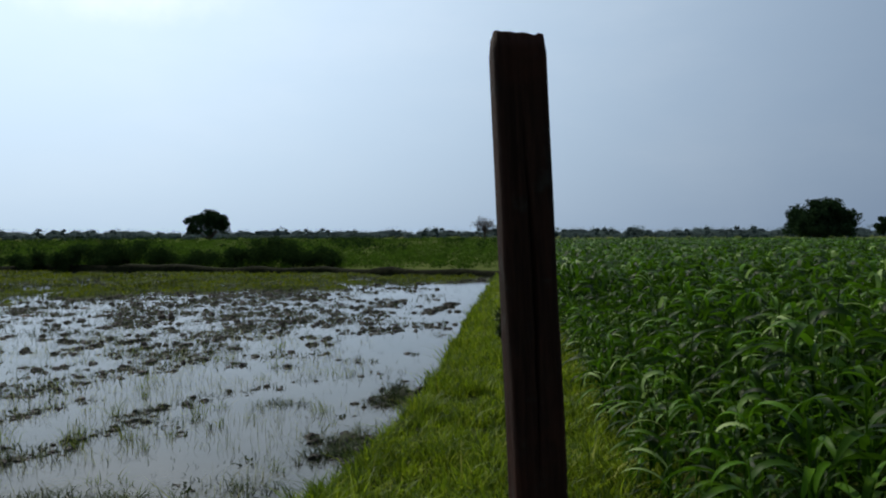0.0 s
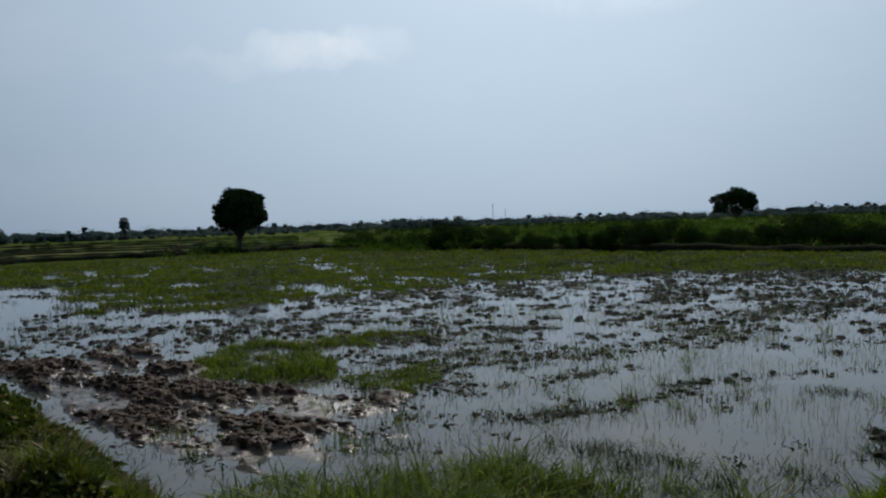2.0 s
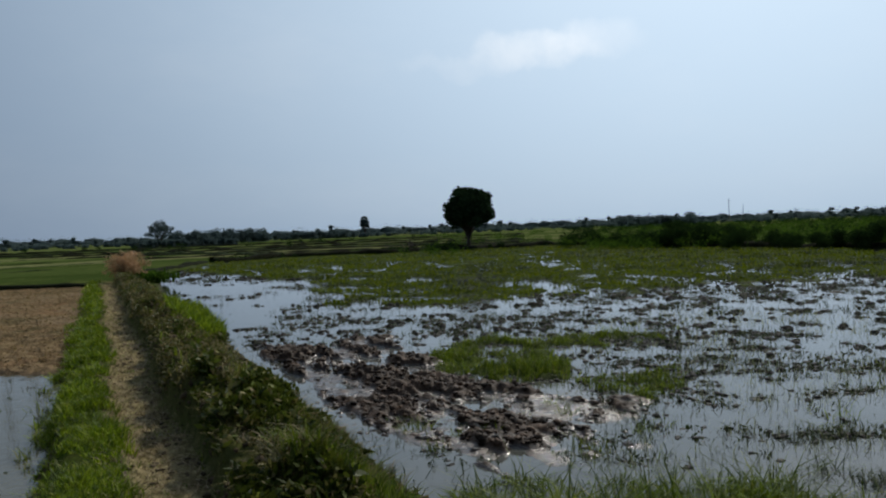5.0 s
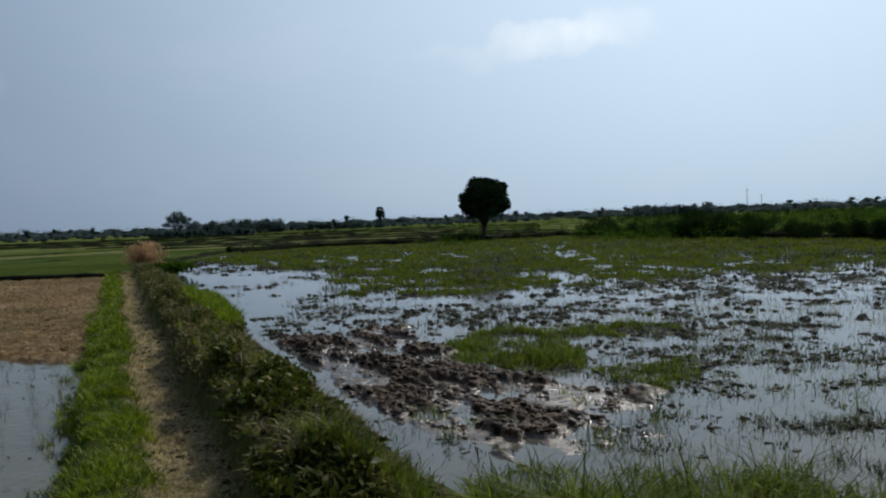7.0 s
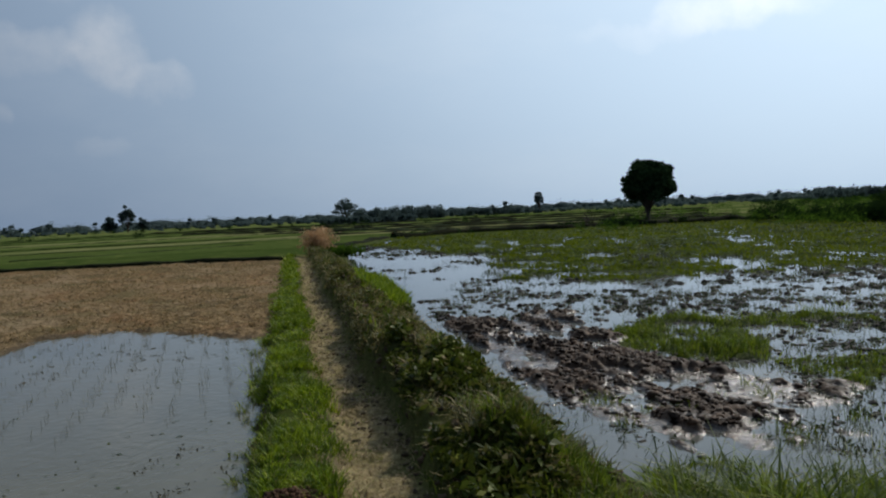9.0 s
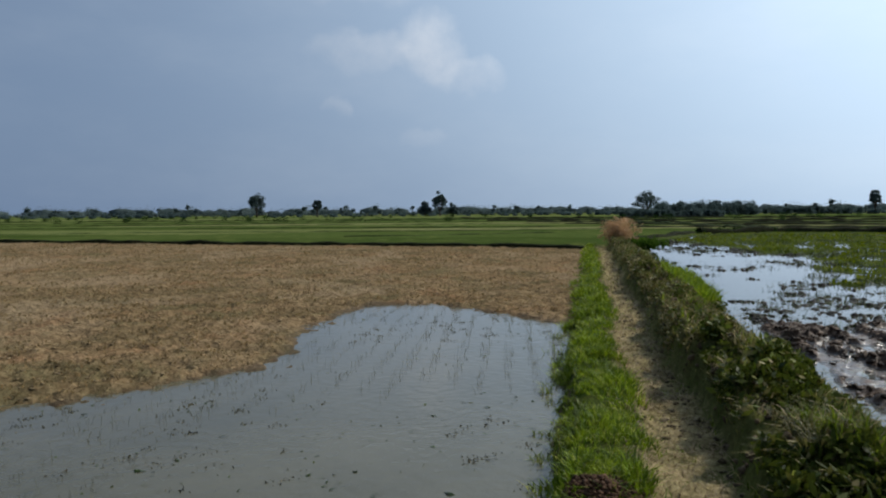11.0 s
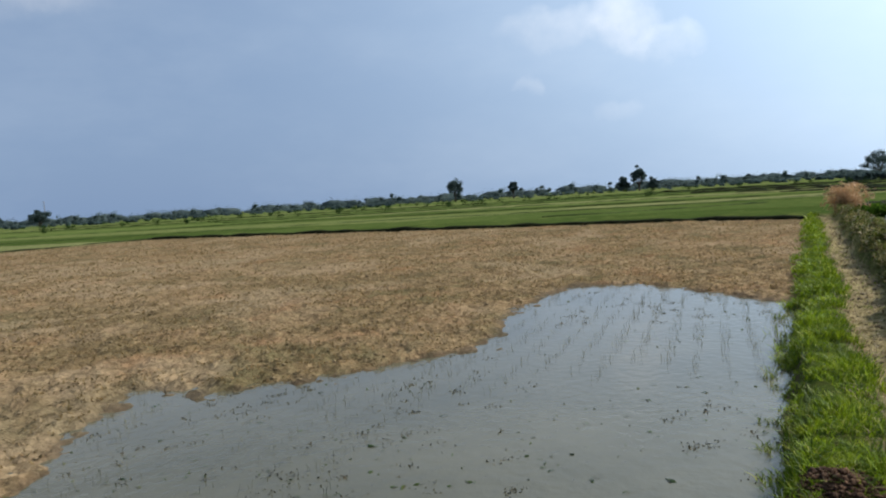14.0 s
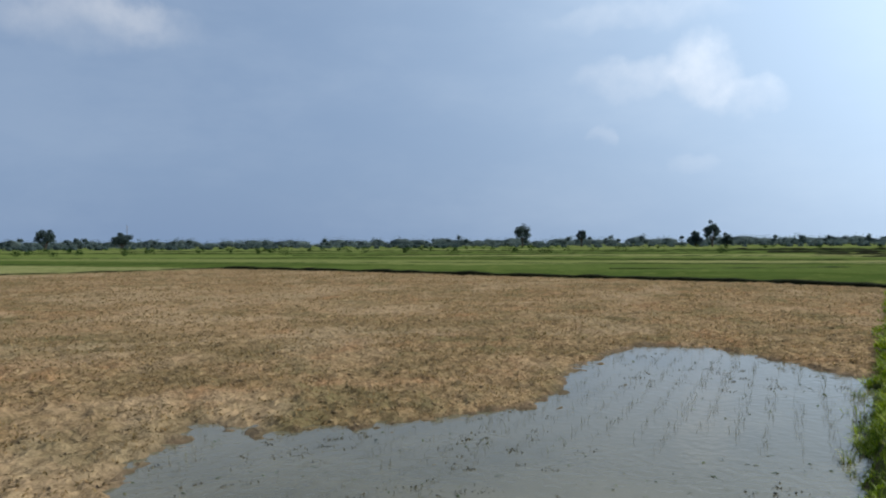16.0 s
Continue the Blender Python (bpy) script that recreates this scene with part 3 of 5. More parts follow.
def blades(name, x, y, z, length, width, label, category, mat, lean=0.5, seed=1, droop=0.5):
    """Blades of grass: a stem quad and a tip each."""
    rng = np.random.default_rng(seed)
    m = len(x)
    a = rng.random(m) * 2 * np.pi
    tilt = lean * (0.2 + rng.random(m))
    face = a + np.pi / 2 + rng.normal(0, 0.5, m)
    ux, uy = np.cos(a), np.sin(a)
    wx, wy = np.cos(face) * width / 2, np.sin(face) * width / 2
    base = np.stack([x, y, z - 0.015], -1)
    mid = base + np.stack([ux * tilt * length * 0.45, uy * tilt * length * 0.45, length * 0.6], -1)
    tip = base + np.stack([ux * tilt * length * (1.0 + droop * 0.5), uy * tilt * length * (1.0 + droop * 0.5), length * (1.0 - droop * 0.3 * tilt)], -1)
    side = np.stack([wx, wy, np.zeros(m)], -1)
    verts = np.stack([base - side, base + side, mid + side * 0.85, mid - side * 0.85, tip], 1).reshape(-1, 3)
    o = np.arange(m)[:, None] * 5
    me = mesh_from(name, verts, o + np.array([[0, 1, 2, 3]]), o + np.array([[3, 2, 4]]), mat)
    return tagged(new(name, me), label, category, kind="stuff")


def tufts(name, x, y, z, per, radius, length, width, label, category, mat, seed, lean=1.2):
    """Clusters of blades round given places."""
    rng = np.random.default_rng(seed)
    m = len(x)
    k = np.repeat(np.arange(m), per)
    a, d = rng.random(len(k)) * 6.283, np.sqrt(rng.random(len(k)))
    bx, by = x[k] + np.cos(a) * d * radius[k], y[k] + np.sin(a) * d * radius[k]
    ln = length[k] * (0.45 + 0.75 * rng.random(len(k)))
    return blades(name, bx, by, z[k], ln, width[k], label, category, mat, lean, seed + 1)


def strip_poly(v0, v1, x0, x1, steps=12):
    xs = np.linspace(x0, x1, steps)
    return [(a, bund_across(a) + v0) for a in xs] + [(a, bund_across(a) + v1) for a in xs[::-1]]


def turned_places():
    """Middles of the ragged clumps of mud and weed that break the paddy's water."""
    rng = np.random.default_rng(25)
    x, y, s = scatter(PADDY, 13.5, 13.0, 26, 0.12)
    chance = np.clip(clumps(x, y) * 1.6 * (0.25 + step(furrowed(x, y, 1.1, 261, 3), 0.40, 0.56)) + 0.05, 0.03, 1.0)
    keep = (rng.random(len(x)) < chance) & (depth_in(x, y, PADDY) > 0.3) & (depth_in(x, y, SWARD) < 0.8) & (depth_in(x, y, MUDBANK) < 0.1)
    return x[keep], y[keep], s[keep]


def grow_grass():
    rng = np.random.default_rng(5)
    # bank between the paddy and the fence
    poly = [(-0.95, 3.2), (-0.35, 5.4), (0.0, 6.9), (0.36, 10.1), (0.85, 15.3), (1.94, 24.9), (2.6, 31.0), (5.0, 32.0), (3.4, 18.0), (2.3, 9.0), (1.75, 4.0), (1.3, 1.6), (0.2, 1.2), (-0.9, 1.8)]
    x, y, s = scatter(poly, 2600, 5.5, 1)
    lush = fbm(x, y, 1.8, 139, 3)
    keep = 0.6 * lush + 0.4 * fbm(x, y, 6.5, 305, 2) > 0.38
    x, y, s, lush = x[keep], y[keep], s[keep], lush[keep]
    n = len(x)
    blades("bank_grass", x, y, ground_z(x, y), (0.06 + 0.10 * rng.random(n) ** 1.5 + 0.30 * np.clip(lush - 0.42, 0, 1)) * s ** 0.3, 0.012 * s ** 1.2, "bright green grass covering the bank beside the fence", "grass", M_GRASS, 0.7, 2)
    x, y, s = scatter(poly, 26, 6.0, 85)
    n = len(x)
    tufts("bank_tufts", x, y, ground_z(x, y), 30, (0.05 + 0.08 * rng.random(n)) * s ** 0.6, (0.10 + 0.14 * rng.random(n)) * s ** 0.3, 0.011 * s ** 1.1, "denser tussocks rising from the bank's grass", "grass", M_GRASS, 86, 1.0)
    poly = [(-2.1, -0.1), (-1.2, -2.0), (-0.6, -6.0), (5.0, -7.0), (6.0, 1.5), (1.5, 1.7), (0.2, 1.2), (-0.9, 1.8), (-2.4, 2.2), (-3.2, 2.2), (-2.2, 1.0)]
    x, y, s = scatter(poly, 900, 5.5, 67)
    n = len(x)
    blades("corner_grass", x, y, ground_z(x, y), 0.03 + 0.07 * rng.random(n) ** 1.5, 0.011 * s, "short trodden grass on the corner of the bunds", "grass", M_GRASS, 1.1, 68)
    # fringe at the near shore
    poly = [(-3.2, 2.3), (-4.05, 2.8), (-4.05, 3.3), (-3.75, 3.75), (-3.3, 4.0), (-2.65, 4.35), (-1.95, 4.4), (-1.4, 4.15), (-0.9, 4.2), (-0.7, 3.2), (-1.5, 2.6), (-2.4, 2.2)]
    x, y, s = scatter(poly, 5200, 6.0, 3)
    clump = 0.6 * fbm(x, y, 1.1, 131, 2) + 0.4 * fbm(x, y, 4.5, 135, 2)
    keep = clump > 0.45 + 0.05 * rng.random(len(x)) - 0.12 * step(-y, -3.2, -2.6)
    x, y, s = x[keep], y[keep], s[keep]
    n = len(x)
    tall = (0.35 + 0.75 * fbm(x, y, 0.9, 133, 3) + 2.2 * np.clip(clump[keep] - 0.5, 0, 0.3)) * (0.75 + 0.5 * (rng.random(n) < 0.15))
    blades("shore_grass", x, y, ground_z(x, y), (0.13 + 0.25 * rng.random(n) ** 1.6) * tall * (0.6 + 0.4 * step(x, -3.7, -2.8)), 0.011 * s, "yellow-green grass tufts along the near shore", "grass", M_FRINGE, 1.15, 4)
    # green strip beside the footpath
    x, y, s = scatter(strip_poly(-0.20, 0.62, -33.0, -2.0), 3600, 5.5, 5)
    lush = fbm(x, y, 2.6, 137, 3)
    patch = fbm(x, y, 7.0, 139, 2)
    keep = 0.65 * lush + 0.35 * patch > 0.36 + 0.34 * step(np.abs(y - bund_across(x) - 0.16), 0.18, 0.44) + 0.17 * step(-x, 11.0, 18.0)
    x, y, s, lush = x[keep], y[keep], s[keep], lush[keep]
    n = len(x)
    blades("strip_grass", x, y, ground_z(x, y), (0.02 + 0.045 * rng.random(n) + 0.22 * np.clip(lush - 0.42, 0, 1)) * s ** 0.3, 0.009 * s ** 1.2, "bright green grass strip edging the footpath", "grass", M_GRASS, 0.95, 6)
    x, y, s = scatter(strip_poly(-0.22, 0.55, -30.0, -2.4), 34, 6.0, 93)
    keep = fbm(x, y, 2.1, 297, 3) > 0.44
    x, y, s = x[keep], y[keep], s[keep]
    n = len(x)
    tufts("strip_tufts", x, y, np.maximum(ground_z(x, y), -0.01), 20, (0.04 + 0.06 * rng.random(n)) * s ** 0.4, 0.05 + 0.11 * rng.random(n) ** 1.6, 0.008 * s, "taller darker grass tufts hanging over the puddle's edge", "grass", M_FRINGE, 94, 1.4)
    # weeds on the ridge of dug earth
    x, y, s = scatter(strip_poly(1.08, 2.15, -35.0, -3.2), 620, 6.0, 7)
    v = y - bund_across(x)
    keep = fbm(x, y, 1.7, 141, 3) > 0.56 + 0.10 * step(v, 1.4, 1.8)
    x, y, s = x[keep], y[keep], s[keep]
    z = ground_z(x, y)
    lift = 0.01 + 0.07 * fbm(x, y, 2.5, 145, 3)
    lv, lq = leaf_cloud(np.stack([x, y, z + lift], -1), 0.085 * s ** 0.8, 12, 0.036, rng, 0.9)
    tagged(new("ridge_weeds", mesh_from("ridge_weeds", lv, lq, None, M_WEED)), "low broad-leaved weeds rooted in the dug ridge", "weeds", kind="stuff")
    x, y, s = scatter(strip_poly(1.06, 2.15, -35.0, -3.0), 2200, 6.0, 46)
    keep = fbm(x, y, 2.2, 147, 3) > 0.40
    x, y, s = x[keep], y[keep], s[keep]
    n = len(x)
    blades("ridge_litter", x, y, ground_z(x, y) + 0.01, (0.03 + 0.07 * rng.random(n)) * s ** 0.3, 0.010 * s ** 1.1, "dry grass litter and wilted weeds over the ridge", "litter", M_LITTER, 1.7, 47)
    x, y, s = scatter(strip_poly(1.02, 1.95, -34.0, -3.4), 460, 6.0, 63)
    keep = fbm(x, y, 2.0, 241, 3) > 0.44 + 0.25 * step(x, -6.5, -4.5)
    x, y, s = x[keep], y[keep], s[keep]
    lv, lq = leaf_cloud(np.stack([x, y, ground_z(x, y) + 0.05], -1), 0.07 * s ** 0.8, 9, 0.027, rng, 0.6)
    tagged(new("ridge_cuttings", mesh_from("ridge_cuttings", lv, lq, None, M_LITTER)), "withered brown cuttings thrown on top of the ridge", "litter", kind="stuff")
    x, y, s = scatter(strip_poly(1.0, 2.02, -35.0, -3.3), 600, 6.0, 8)
    v = y - bund_across(x)
    keep = fbm(x, y, 1.5, 143, 3) > 0.55 - 0.10 * step(v, 1.8, 2.2) - 0.12 * step(x, -4.6, -3.4)
    x, y, s = x[keep], y[keep], s[keep]
    n = len(x)
    blades("ridge_grass", x, y, ground_z(x, y), (0.04 + 0.09 * rng.random(n)) * s ** 0.3, 0.011 * s ** 1.1, "yellow-green grass on the ridge beside the water", "grass", M_FRINGE, 0.9, 24)
    x, y, s = scatter(strip_poly(1.35, 2.05, -11.0, -2.6), 2600, 6.0, 65)
    keep = fbm(x, y, 1.3, 251, 3) > 0.54 - 0.13 * step(x, -5.5, -3.6) - 0.06 * step(y - bund_across(x), 1.7, 2.1)
    x, y, s = x[keep], y[keep], s[keep]
    n = len(x)
    blades("ridge_end_grass", x, y, ground_z(x, y), 0.04 + 0.09 * rng.random(n) ** 1.5 + 0.06 * rng.random(n) * step(x, -6.5, -4.2), 0.009 * s, "yellow-green grass fringing the ridge's wet foot", "grass", M_FRINGE, 0.9, 66)
    x, y, s = scatter(strip_poly(1.1, 2.0, -26.0, -3.8), 12.0, 9.0, 72)
    n = len(x)
    tufts("ridge_tussocks", x, y, ground_z(x, y), 34, (0.05 + 0.09 * rng.random(n)) * s ** 0.5, 0.07 + 0.11 * rng.random(n), 0.009 * s ** 0.8, "straw-coloured tussocks along the top of the ridge", "grass", M_TUSSOCK, 73, 1.2)
    # bright tuft where the ridge meets the water
    x, y, s = scatter([(-20.2, 5.6), (-19.5, 4.6), (-14.8, 3.55), (-12.3, 3.1), (-11.4, 3.35), (-12.2, 3.75), (-13.6, 4.3), (-17.0, 5.0)], 900, 14.0, 9)
    n = len(x)
    blades("tall_grass_clump", x, y, ground_z(x, y), 0.14 + 0.20 * rng.random(n), 0.020 * np.ones(n), "lush light green grass clump on the ridge", "grass", M_GRASS, 0.6, 10)
    # grass island and the sward beyond the water
    x, y, s = scatter(ISLE_FIELD, 1300, 12.0, 11)
    keep = (isle_depth(x, y) + 0.4 * (fbm(x, y, 3.0, 153, 2) - 0.5) > 0) & (0.5 * fbm(x, y, 1.8, 151, 3) + 0.5 * fbm(x, y, 6.0, 155, 2) > 0.44) & (isle_cover(x, y) > 0.35)
    x, y, s = x[keep], y[keep], s[keep]
    n = len(x)
    blades("island_grass", x, y, np.maximum(ground_z(x, y), -0.02), 0.03 + 0.07 * rng.random(n) ** 1.5 + 0.22 * np.clip(fbm(x, y, 2.4, 157, 3) - 0.45, 0, 1) + 0.06 * (rng.random(n) < 0.08), 0.012 * np.ones(n), "olive grass island in the flooded paddy", "grass", M_FRINGE, 0.9, 12)
    x, y, s = scatter(SWARD, 420, 9.0, 13)
    z = ground_z(x, y)
    keep = (z > 0.005) & (depth_in(x, y, PADDY) > 0.5)
    x, y, s, z = x[keep], y[keep], s[keep], z[keep]
    n = len(x)
    blades("sward_grass", x, y, z, (0.05 + 0.07 * rng.random(n)) * s ** 0.35, 0.02 * s, "short olive grass on the drained half of the paddy", "grass", M_FIELD, 1.0, 14)
    x, y, s = scatter(SWARD, 14, 12.0, 95, 0.1)
    keep = (furrowed(x, y, 0.8, 299, 3) > 0.52) & (depth_in(x, y, PADDY) > 1.0)
    x, y, s = x[keep], y[keep], s[keep]
    n = len(x)
    tufts("sward_tufts", x, y, np.maximum(ground_z(x, y), -0.01), 18, (0.14 + 0.18 * rng.random(n)) * s ** 0.8, 0.06 + 0.10 * rng.random(n), 0.013 * s, "dark weed tufts mottling the drained half of the paddy", "weeds", M_STALK, 96, 1.2)
    # thin stalks and tufts standing in the water
    x, y, s = scatter(PADDY, 560, 9.0, 15)
    d = clumps(x, y)
    z = ground_z(x, y)
    thin = fbm(x, y, 1.1, 161, 3)
    keep = (rng.random(len(x)) < np.clip(d * 0.9 + 0.08 - 0.10 * step(-x, 9.0, 12.0), 0.03, 0.9)) & (thin > 0.42) & (z < 0.02)
    x, y, s = x[keep], y[keep], s[keep]
    n = len(x)
    blades("water_stalks", x, y, np.full(n, -0.02), (0.03 + 0.09 * rng.random(n) ** 2) * s ** 0.3, 0.006 * s, "thin dark rice stalks standing in the water", "plants", M_STALK, 1.1, 16)
    x, y, s = scatter([(-9.0, 4.4), (-4.2, 3.4), (-1.2, 4.4), (-0.6, 6.5), (-0.2, 12.0), (-5.0, 15.0), (-9.5, 11.5), (-9.0, 7.5)], 190, 9.0, 91)
    keep = (fbm(x, y, 0.9, 293, 3) > 0.47 + 0.10 * step(shore(x, y), -3.0, -1.2)) & (isle_depth(x, y) < 0) & (depth_in(x, y, MUDBANK) < -0.1)
    x, y, s = x[keep], y[keep], s[keep]
    n = len(x)
    blades("pale_reeds", x, y, np.full(n, -0.02), (0.05 + 0.12 * rng.random(n) ** 1.6) * s ** 0.3, 0.0045 * s, "fine pale reeds standing in the shallow water", "plants", M_REED, 0.45, 92)
    x, y, s = turned_places()
    n = len(x)
    size = 0.6 + 1.5 * rng.random(n) ** 2
    tufts("rice_tufts", x, y, np.full(n, -0.02), 22, 0.20 * size * s ** 0.8, 0.075 * size * s ** 0.4, 0.010 * s ** 0.9, "dark olive rice and weed tufts in the shallow water", "plants", M_STALK, 27)
    lv, lq = leaf_cloud(np.stack([x, y, np.full(n, 0.008)], -1), 0.15 * size * s ** 0.8, 14, 0.020, rng, 0.22)
    tagged(new("floating_weeds", mesh_from("floating_weeds", lv, lq, None, M_STALK)), "ragged mats of green weed lying on the water", "weeds", kind="stuff")
    # larger weed clumps by the bank and before the near shore
    spots = np.array([(-0.45, 6.3), (-0.6, 6.6), (-0.3, 6.1), (-0.55, 6.2), (-0.35, 6.65), (-0.15, 8.2), (0.0, 8.5), (-0.25, 8.1), (-0.2, 8.45), (-2.15, 4.9), (-2.35, 5.2), (-1.5, 4.9),
                      (-1.75, 4.6), (-1.1, 5.3), (-1.0, 4.7), (-3.3, 5.6), (-1.35, 8.0), (-2.7, 5.0), (-1.9, 5.1)])
    k = np.repeat(spots, 9, axis=0) + rng.normal(0, 0.13, (len(spots) * 9, 2))
    n = len(k)
    z = np.maximum(ground_z(k[:, 0], k[:, 1]), -0.02)
    tufts("weed_clumps", k[:, 0], k[:, 1], z, 18, np.full(n, 0.11), 0.06 + 0.10 * rng.random(n), np.full(n, 0.008), "ragged weed clumps rising from the water", "plants", M_STALK, 29, 1.5)
    near_bank = k[:81] + rng.normal(0, 0.06, (81, 2))
    lumps_of("clump_mud", near_bank[:, 0], near_bank[:, 1], np.maximum(ground_z(near_bank[:, 0], near_bank[:, 1]), -0.01), 0.025 + 0.07 * rng.random(81) ** 1.5, "black mud under the weed clumps", "mud", M_BLACKMUD, 55, 0.7, 12.0)
    x, y, s = scatter([(-4.2, 3.0), (-3.2, 3.4), (-2.4, 4.0), (-1.2, 4.1), (-0.9, 5.0), (-2.0, 5.6), (-3.4, 5.2)], 26, 6.0, 48)
    keep = fbm(x, y, 1.2, 191, 3) > 0.45
    x, y = x[keep], y[keep]
    n = len(x)
    tufts("shallow_tufts", x, y, np.full(n, -0.02), 12, np.full(n, 0.08), 0.05 + 0.10 * rng.random(n), np.full(n, 0.007), "loose grass tufts in the shallows by the shore", "plants", M_FRINGE, 49, 1.3)
    # taller tufts standing free in the near water
    x, y, s = scatter([(-7.5, 3.9), (-4.0, 3.2), (-1.0, 4.6), (0.0, 9.5), (-2.0, 12.0), (-6.5, 11.5), (-9.0, 9.5), (-4.2, 6.0)], 3.2, 9.0, 69)
    keep = (fbm(x, y, 0.9, 261, 3) > 0.47) & (isle_depth(x, y) < -0.2) & (shore(x, y) < -0.35)
    x, y, s = x[keep], y[keep], s[keep]
    n = len(x)
    tufts("standing_tufts", x, y, np.full(n, -0.02), 22, (0.06 + 0.12 * rng.random(n)) * s ** 0.5, 0.07 + 0.13 * rng.random(n) ** 1.5, 0.007 * s, "loose green rice tufts standing in the near water", "plants", M_FRINGE, 70, 0.9)
    # stalks in the puddle, in loose rows
    x, y, s = scatter(POND, 420, 10.0, 17)
    row = np.abs(((y + 0.05 * x) / 0.28) % 1.0 - 0.5)
    keep = (row < 0.15 + 0.35 * (fbm(x, y, 1.5, 175, 2) - 0.4)) & (fbm(x, y, 0.7, 171, 3) > 0.46 - 0.1 * step(-x, 6.0, 10.0))
    x, y, s = x[keep], y[keep], s[keep]
    n = len(x)
    blades("puddle_stalks", x, y, np.full(n, -0.01), (0.03 + 0.10 * rng.random(n) ** 2) * s ** 0.3, 0.0028 * s, "sparse thin stalks rising from the puddle", "plants", M_PALESTALK, 0.5, 18)
    # bits afloat on the puddle
    x, y, s = scatter(POND, 16, 8.0, 44)
    keep = fbm(x, y, 0.9, 173, 3) > 0.42 - 0.12 * step(-y, 2.0, 4.0)
    x, y, s = x[keep], y[keep], s[keep]
    n = len(x)
    blades("puddle_litter", x, y, np.full(n, 0.016), (0.006 + 0.012 * rng.random(n)), (0.007 + 0.026 * rng.random(n) ** 3) * s, "bits of brown litter afloat on the puddle", "litter", M_STALK, 3.5, 45, 1.2)
    # scum drifted together
    x, y, s = scatter(POND, 12, 8.0, 97)
    keep = (fbm(x * 0.7, y * 1.6, 0.8, 301, 3) > 0.50 - 0.07 * step(-y, 1.5, 4.0)) & (depth_in(x, y, POND) > 0.1)
    x, y, s = x[keep], y[keep], s[keep]
    n = len(x)
    lv, lq = leaf_cloud(np.stack([x, y, np.full(n, 0.004)], -1), (0.05 + 0.13 * rng.random(n)) * s ** 0.5, 12, 0.011, rng, 0.05)
    tagged(new("puddle_scum", mesh_from("puddle_scum", lv, lq, None, M_SCUM)), "thin patches of dark weed and scum on the puddle", "weeds", kind="stuff")
    # dry stubble on the fallow field
    x, y, s = scatter(FALLOW, 330, 8.0, 19)
    keep = (depth_in(x, y, POND) < -0.1) & (fbm(x, y, 1.4, 181, 3) > 0.42)
    x, y, s = x[keep], y[keep], s[keep]
    n = len(x)
    blades("fallow_stubble", x, y, ground_z(x, y), (0.018 + 0.035 * rng.random(n)) * s ** 0.4, 0.020 * s, "short dry stubble and small weeds on the fallow soil", "stubble", M_STUB, 1.6, 20)
    # sparse grass creeping over the footpath
    x, y, s = scatter(strip_poly(0.42, 1.1, -33.0, -2.0), 700, 6.0, 98)
    off = np.abs(y - bund_across(x) - 0.78)
    keep = fbm(x, y, 3.2, 303, 3) > 0.60 - 0.13 * step(off, 0.15, 0.32) - 0.08 * step(-x, 9.0, 20.0)
    x, y, s = x[keep], y[keep], s[keep]
    n = len(x)
    blades("path_grass", x, y, ground_z(x, y), (0.015 + 0.04 * rng.random(n) ** 1.5) * s ** 0.3, 0.008 * s ** 1.2, "sparse trodden grass creeping over the footpath", "grass", M_FRINGE, 1.3, 99)
    # straw bits on the footpath
    x, y, s = scatter(strip_poly(0.4, 1.05, -30.0, -1.8), 900, 5.5, 21)
    n = len(x)
    blades("path_straw", x, y, ground_z(x, y) + 0.012, (0.02 + 0.035 * rng.random(n)) * s ** 0.3, 0.006 * s ** 1.4, "trodden straw and crumbs along the footpath", "straw", M_STRAW, 2.2, 22)




# ---------------------------------------------------------------- clods
def clod_shapes(fineness):
    shapes = []
    for k in range(6):
        bm = bmesh.new()
        bmesh.ops.create_icosphere(bm, subdivisions=fineness, radius=1.0)
        for v in bm.verts:
            p = v.co.copy()
            v.co *= 0.72 + 0.6 * noise.noise(p * 1.4 + Vector((k * 5.1, 0, 0))) + 0.22 * noise.noise(p * 3.7 + Vector((0, k * 3.3, 0)))
        bm.verts.ensure_lookup_table()
        shapes.append((np.array([v.co[:] for v in bm.verts]), np.array([[v.index for v in f.verts] for f in bm.faces])))
        bm.free()
    return shapes


CLODS, CRUMBS = clod_shapes(2), clod_shapes(1)


def lumps_of(name, x, y, z, size, label, category, mat, seed, flat=0.6, fine_to=0.0):
    rng = np.random.default_rng(seed)
    vs, fs, o = [], [], 0
    for i in range(len(x)):
        v, f = (CLODS if math.hypot(x[i], y[i]) < fine_to else CRUMBS)[rng.integers(6)]
        a = rng.random() * 6.283
        c, s_ = math.cos(a), math.sin(a)
        st = 0.7 + 0.7 * rng.random()
        p = v * size[i] * np.array([st, 1.0 / st, flat * (0.7 + 0.6 * rng.random())])
        p = np.stack([p[:, 0] * c - p[:, 1] * s_, p[:, 0] * s_ + p[:, 1] * c, p[:, 2]], -1)
        vs.append(p + np.array([x[i], y[i], z[i]]))
        fs.append(f + o)
        o += len(v)
    me = mesh_from(name, np.vstack(vs), None, np.vstack(fs), mat)
    return tagged(new(name, me), label, category, kind="stuff")


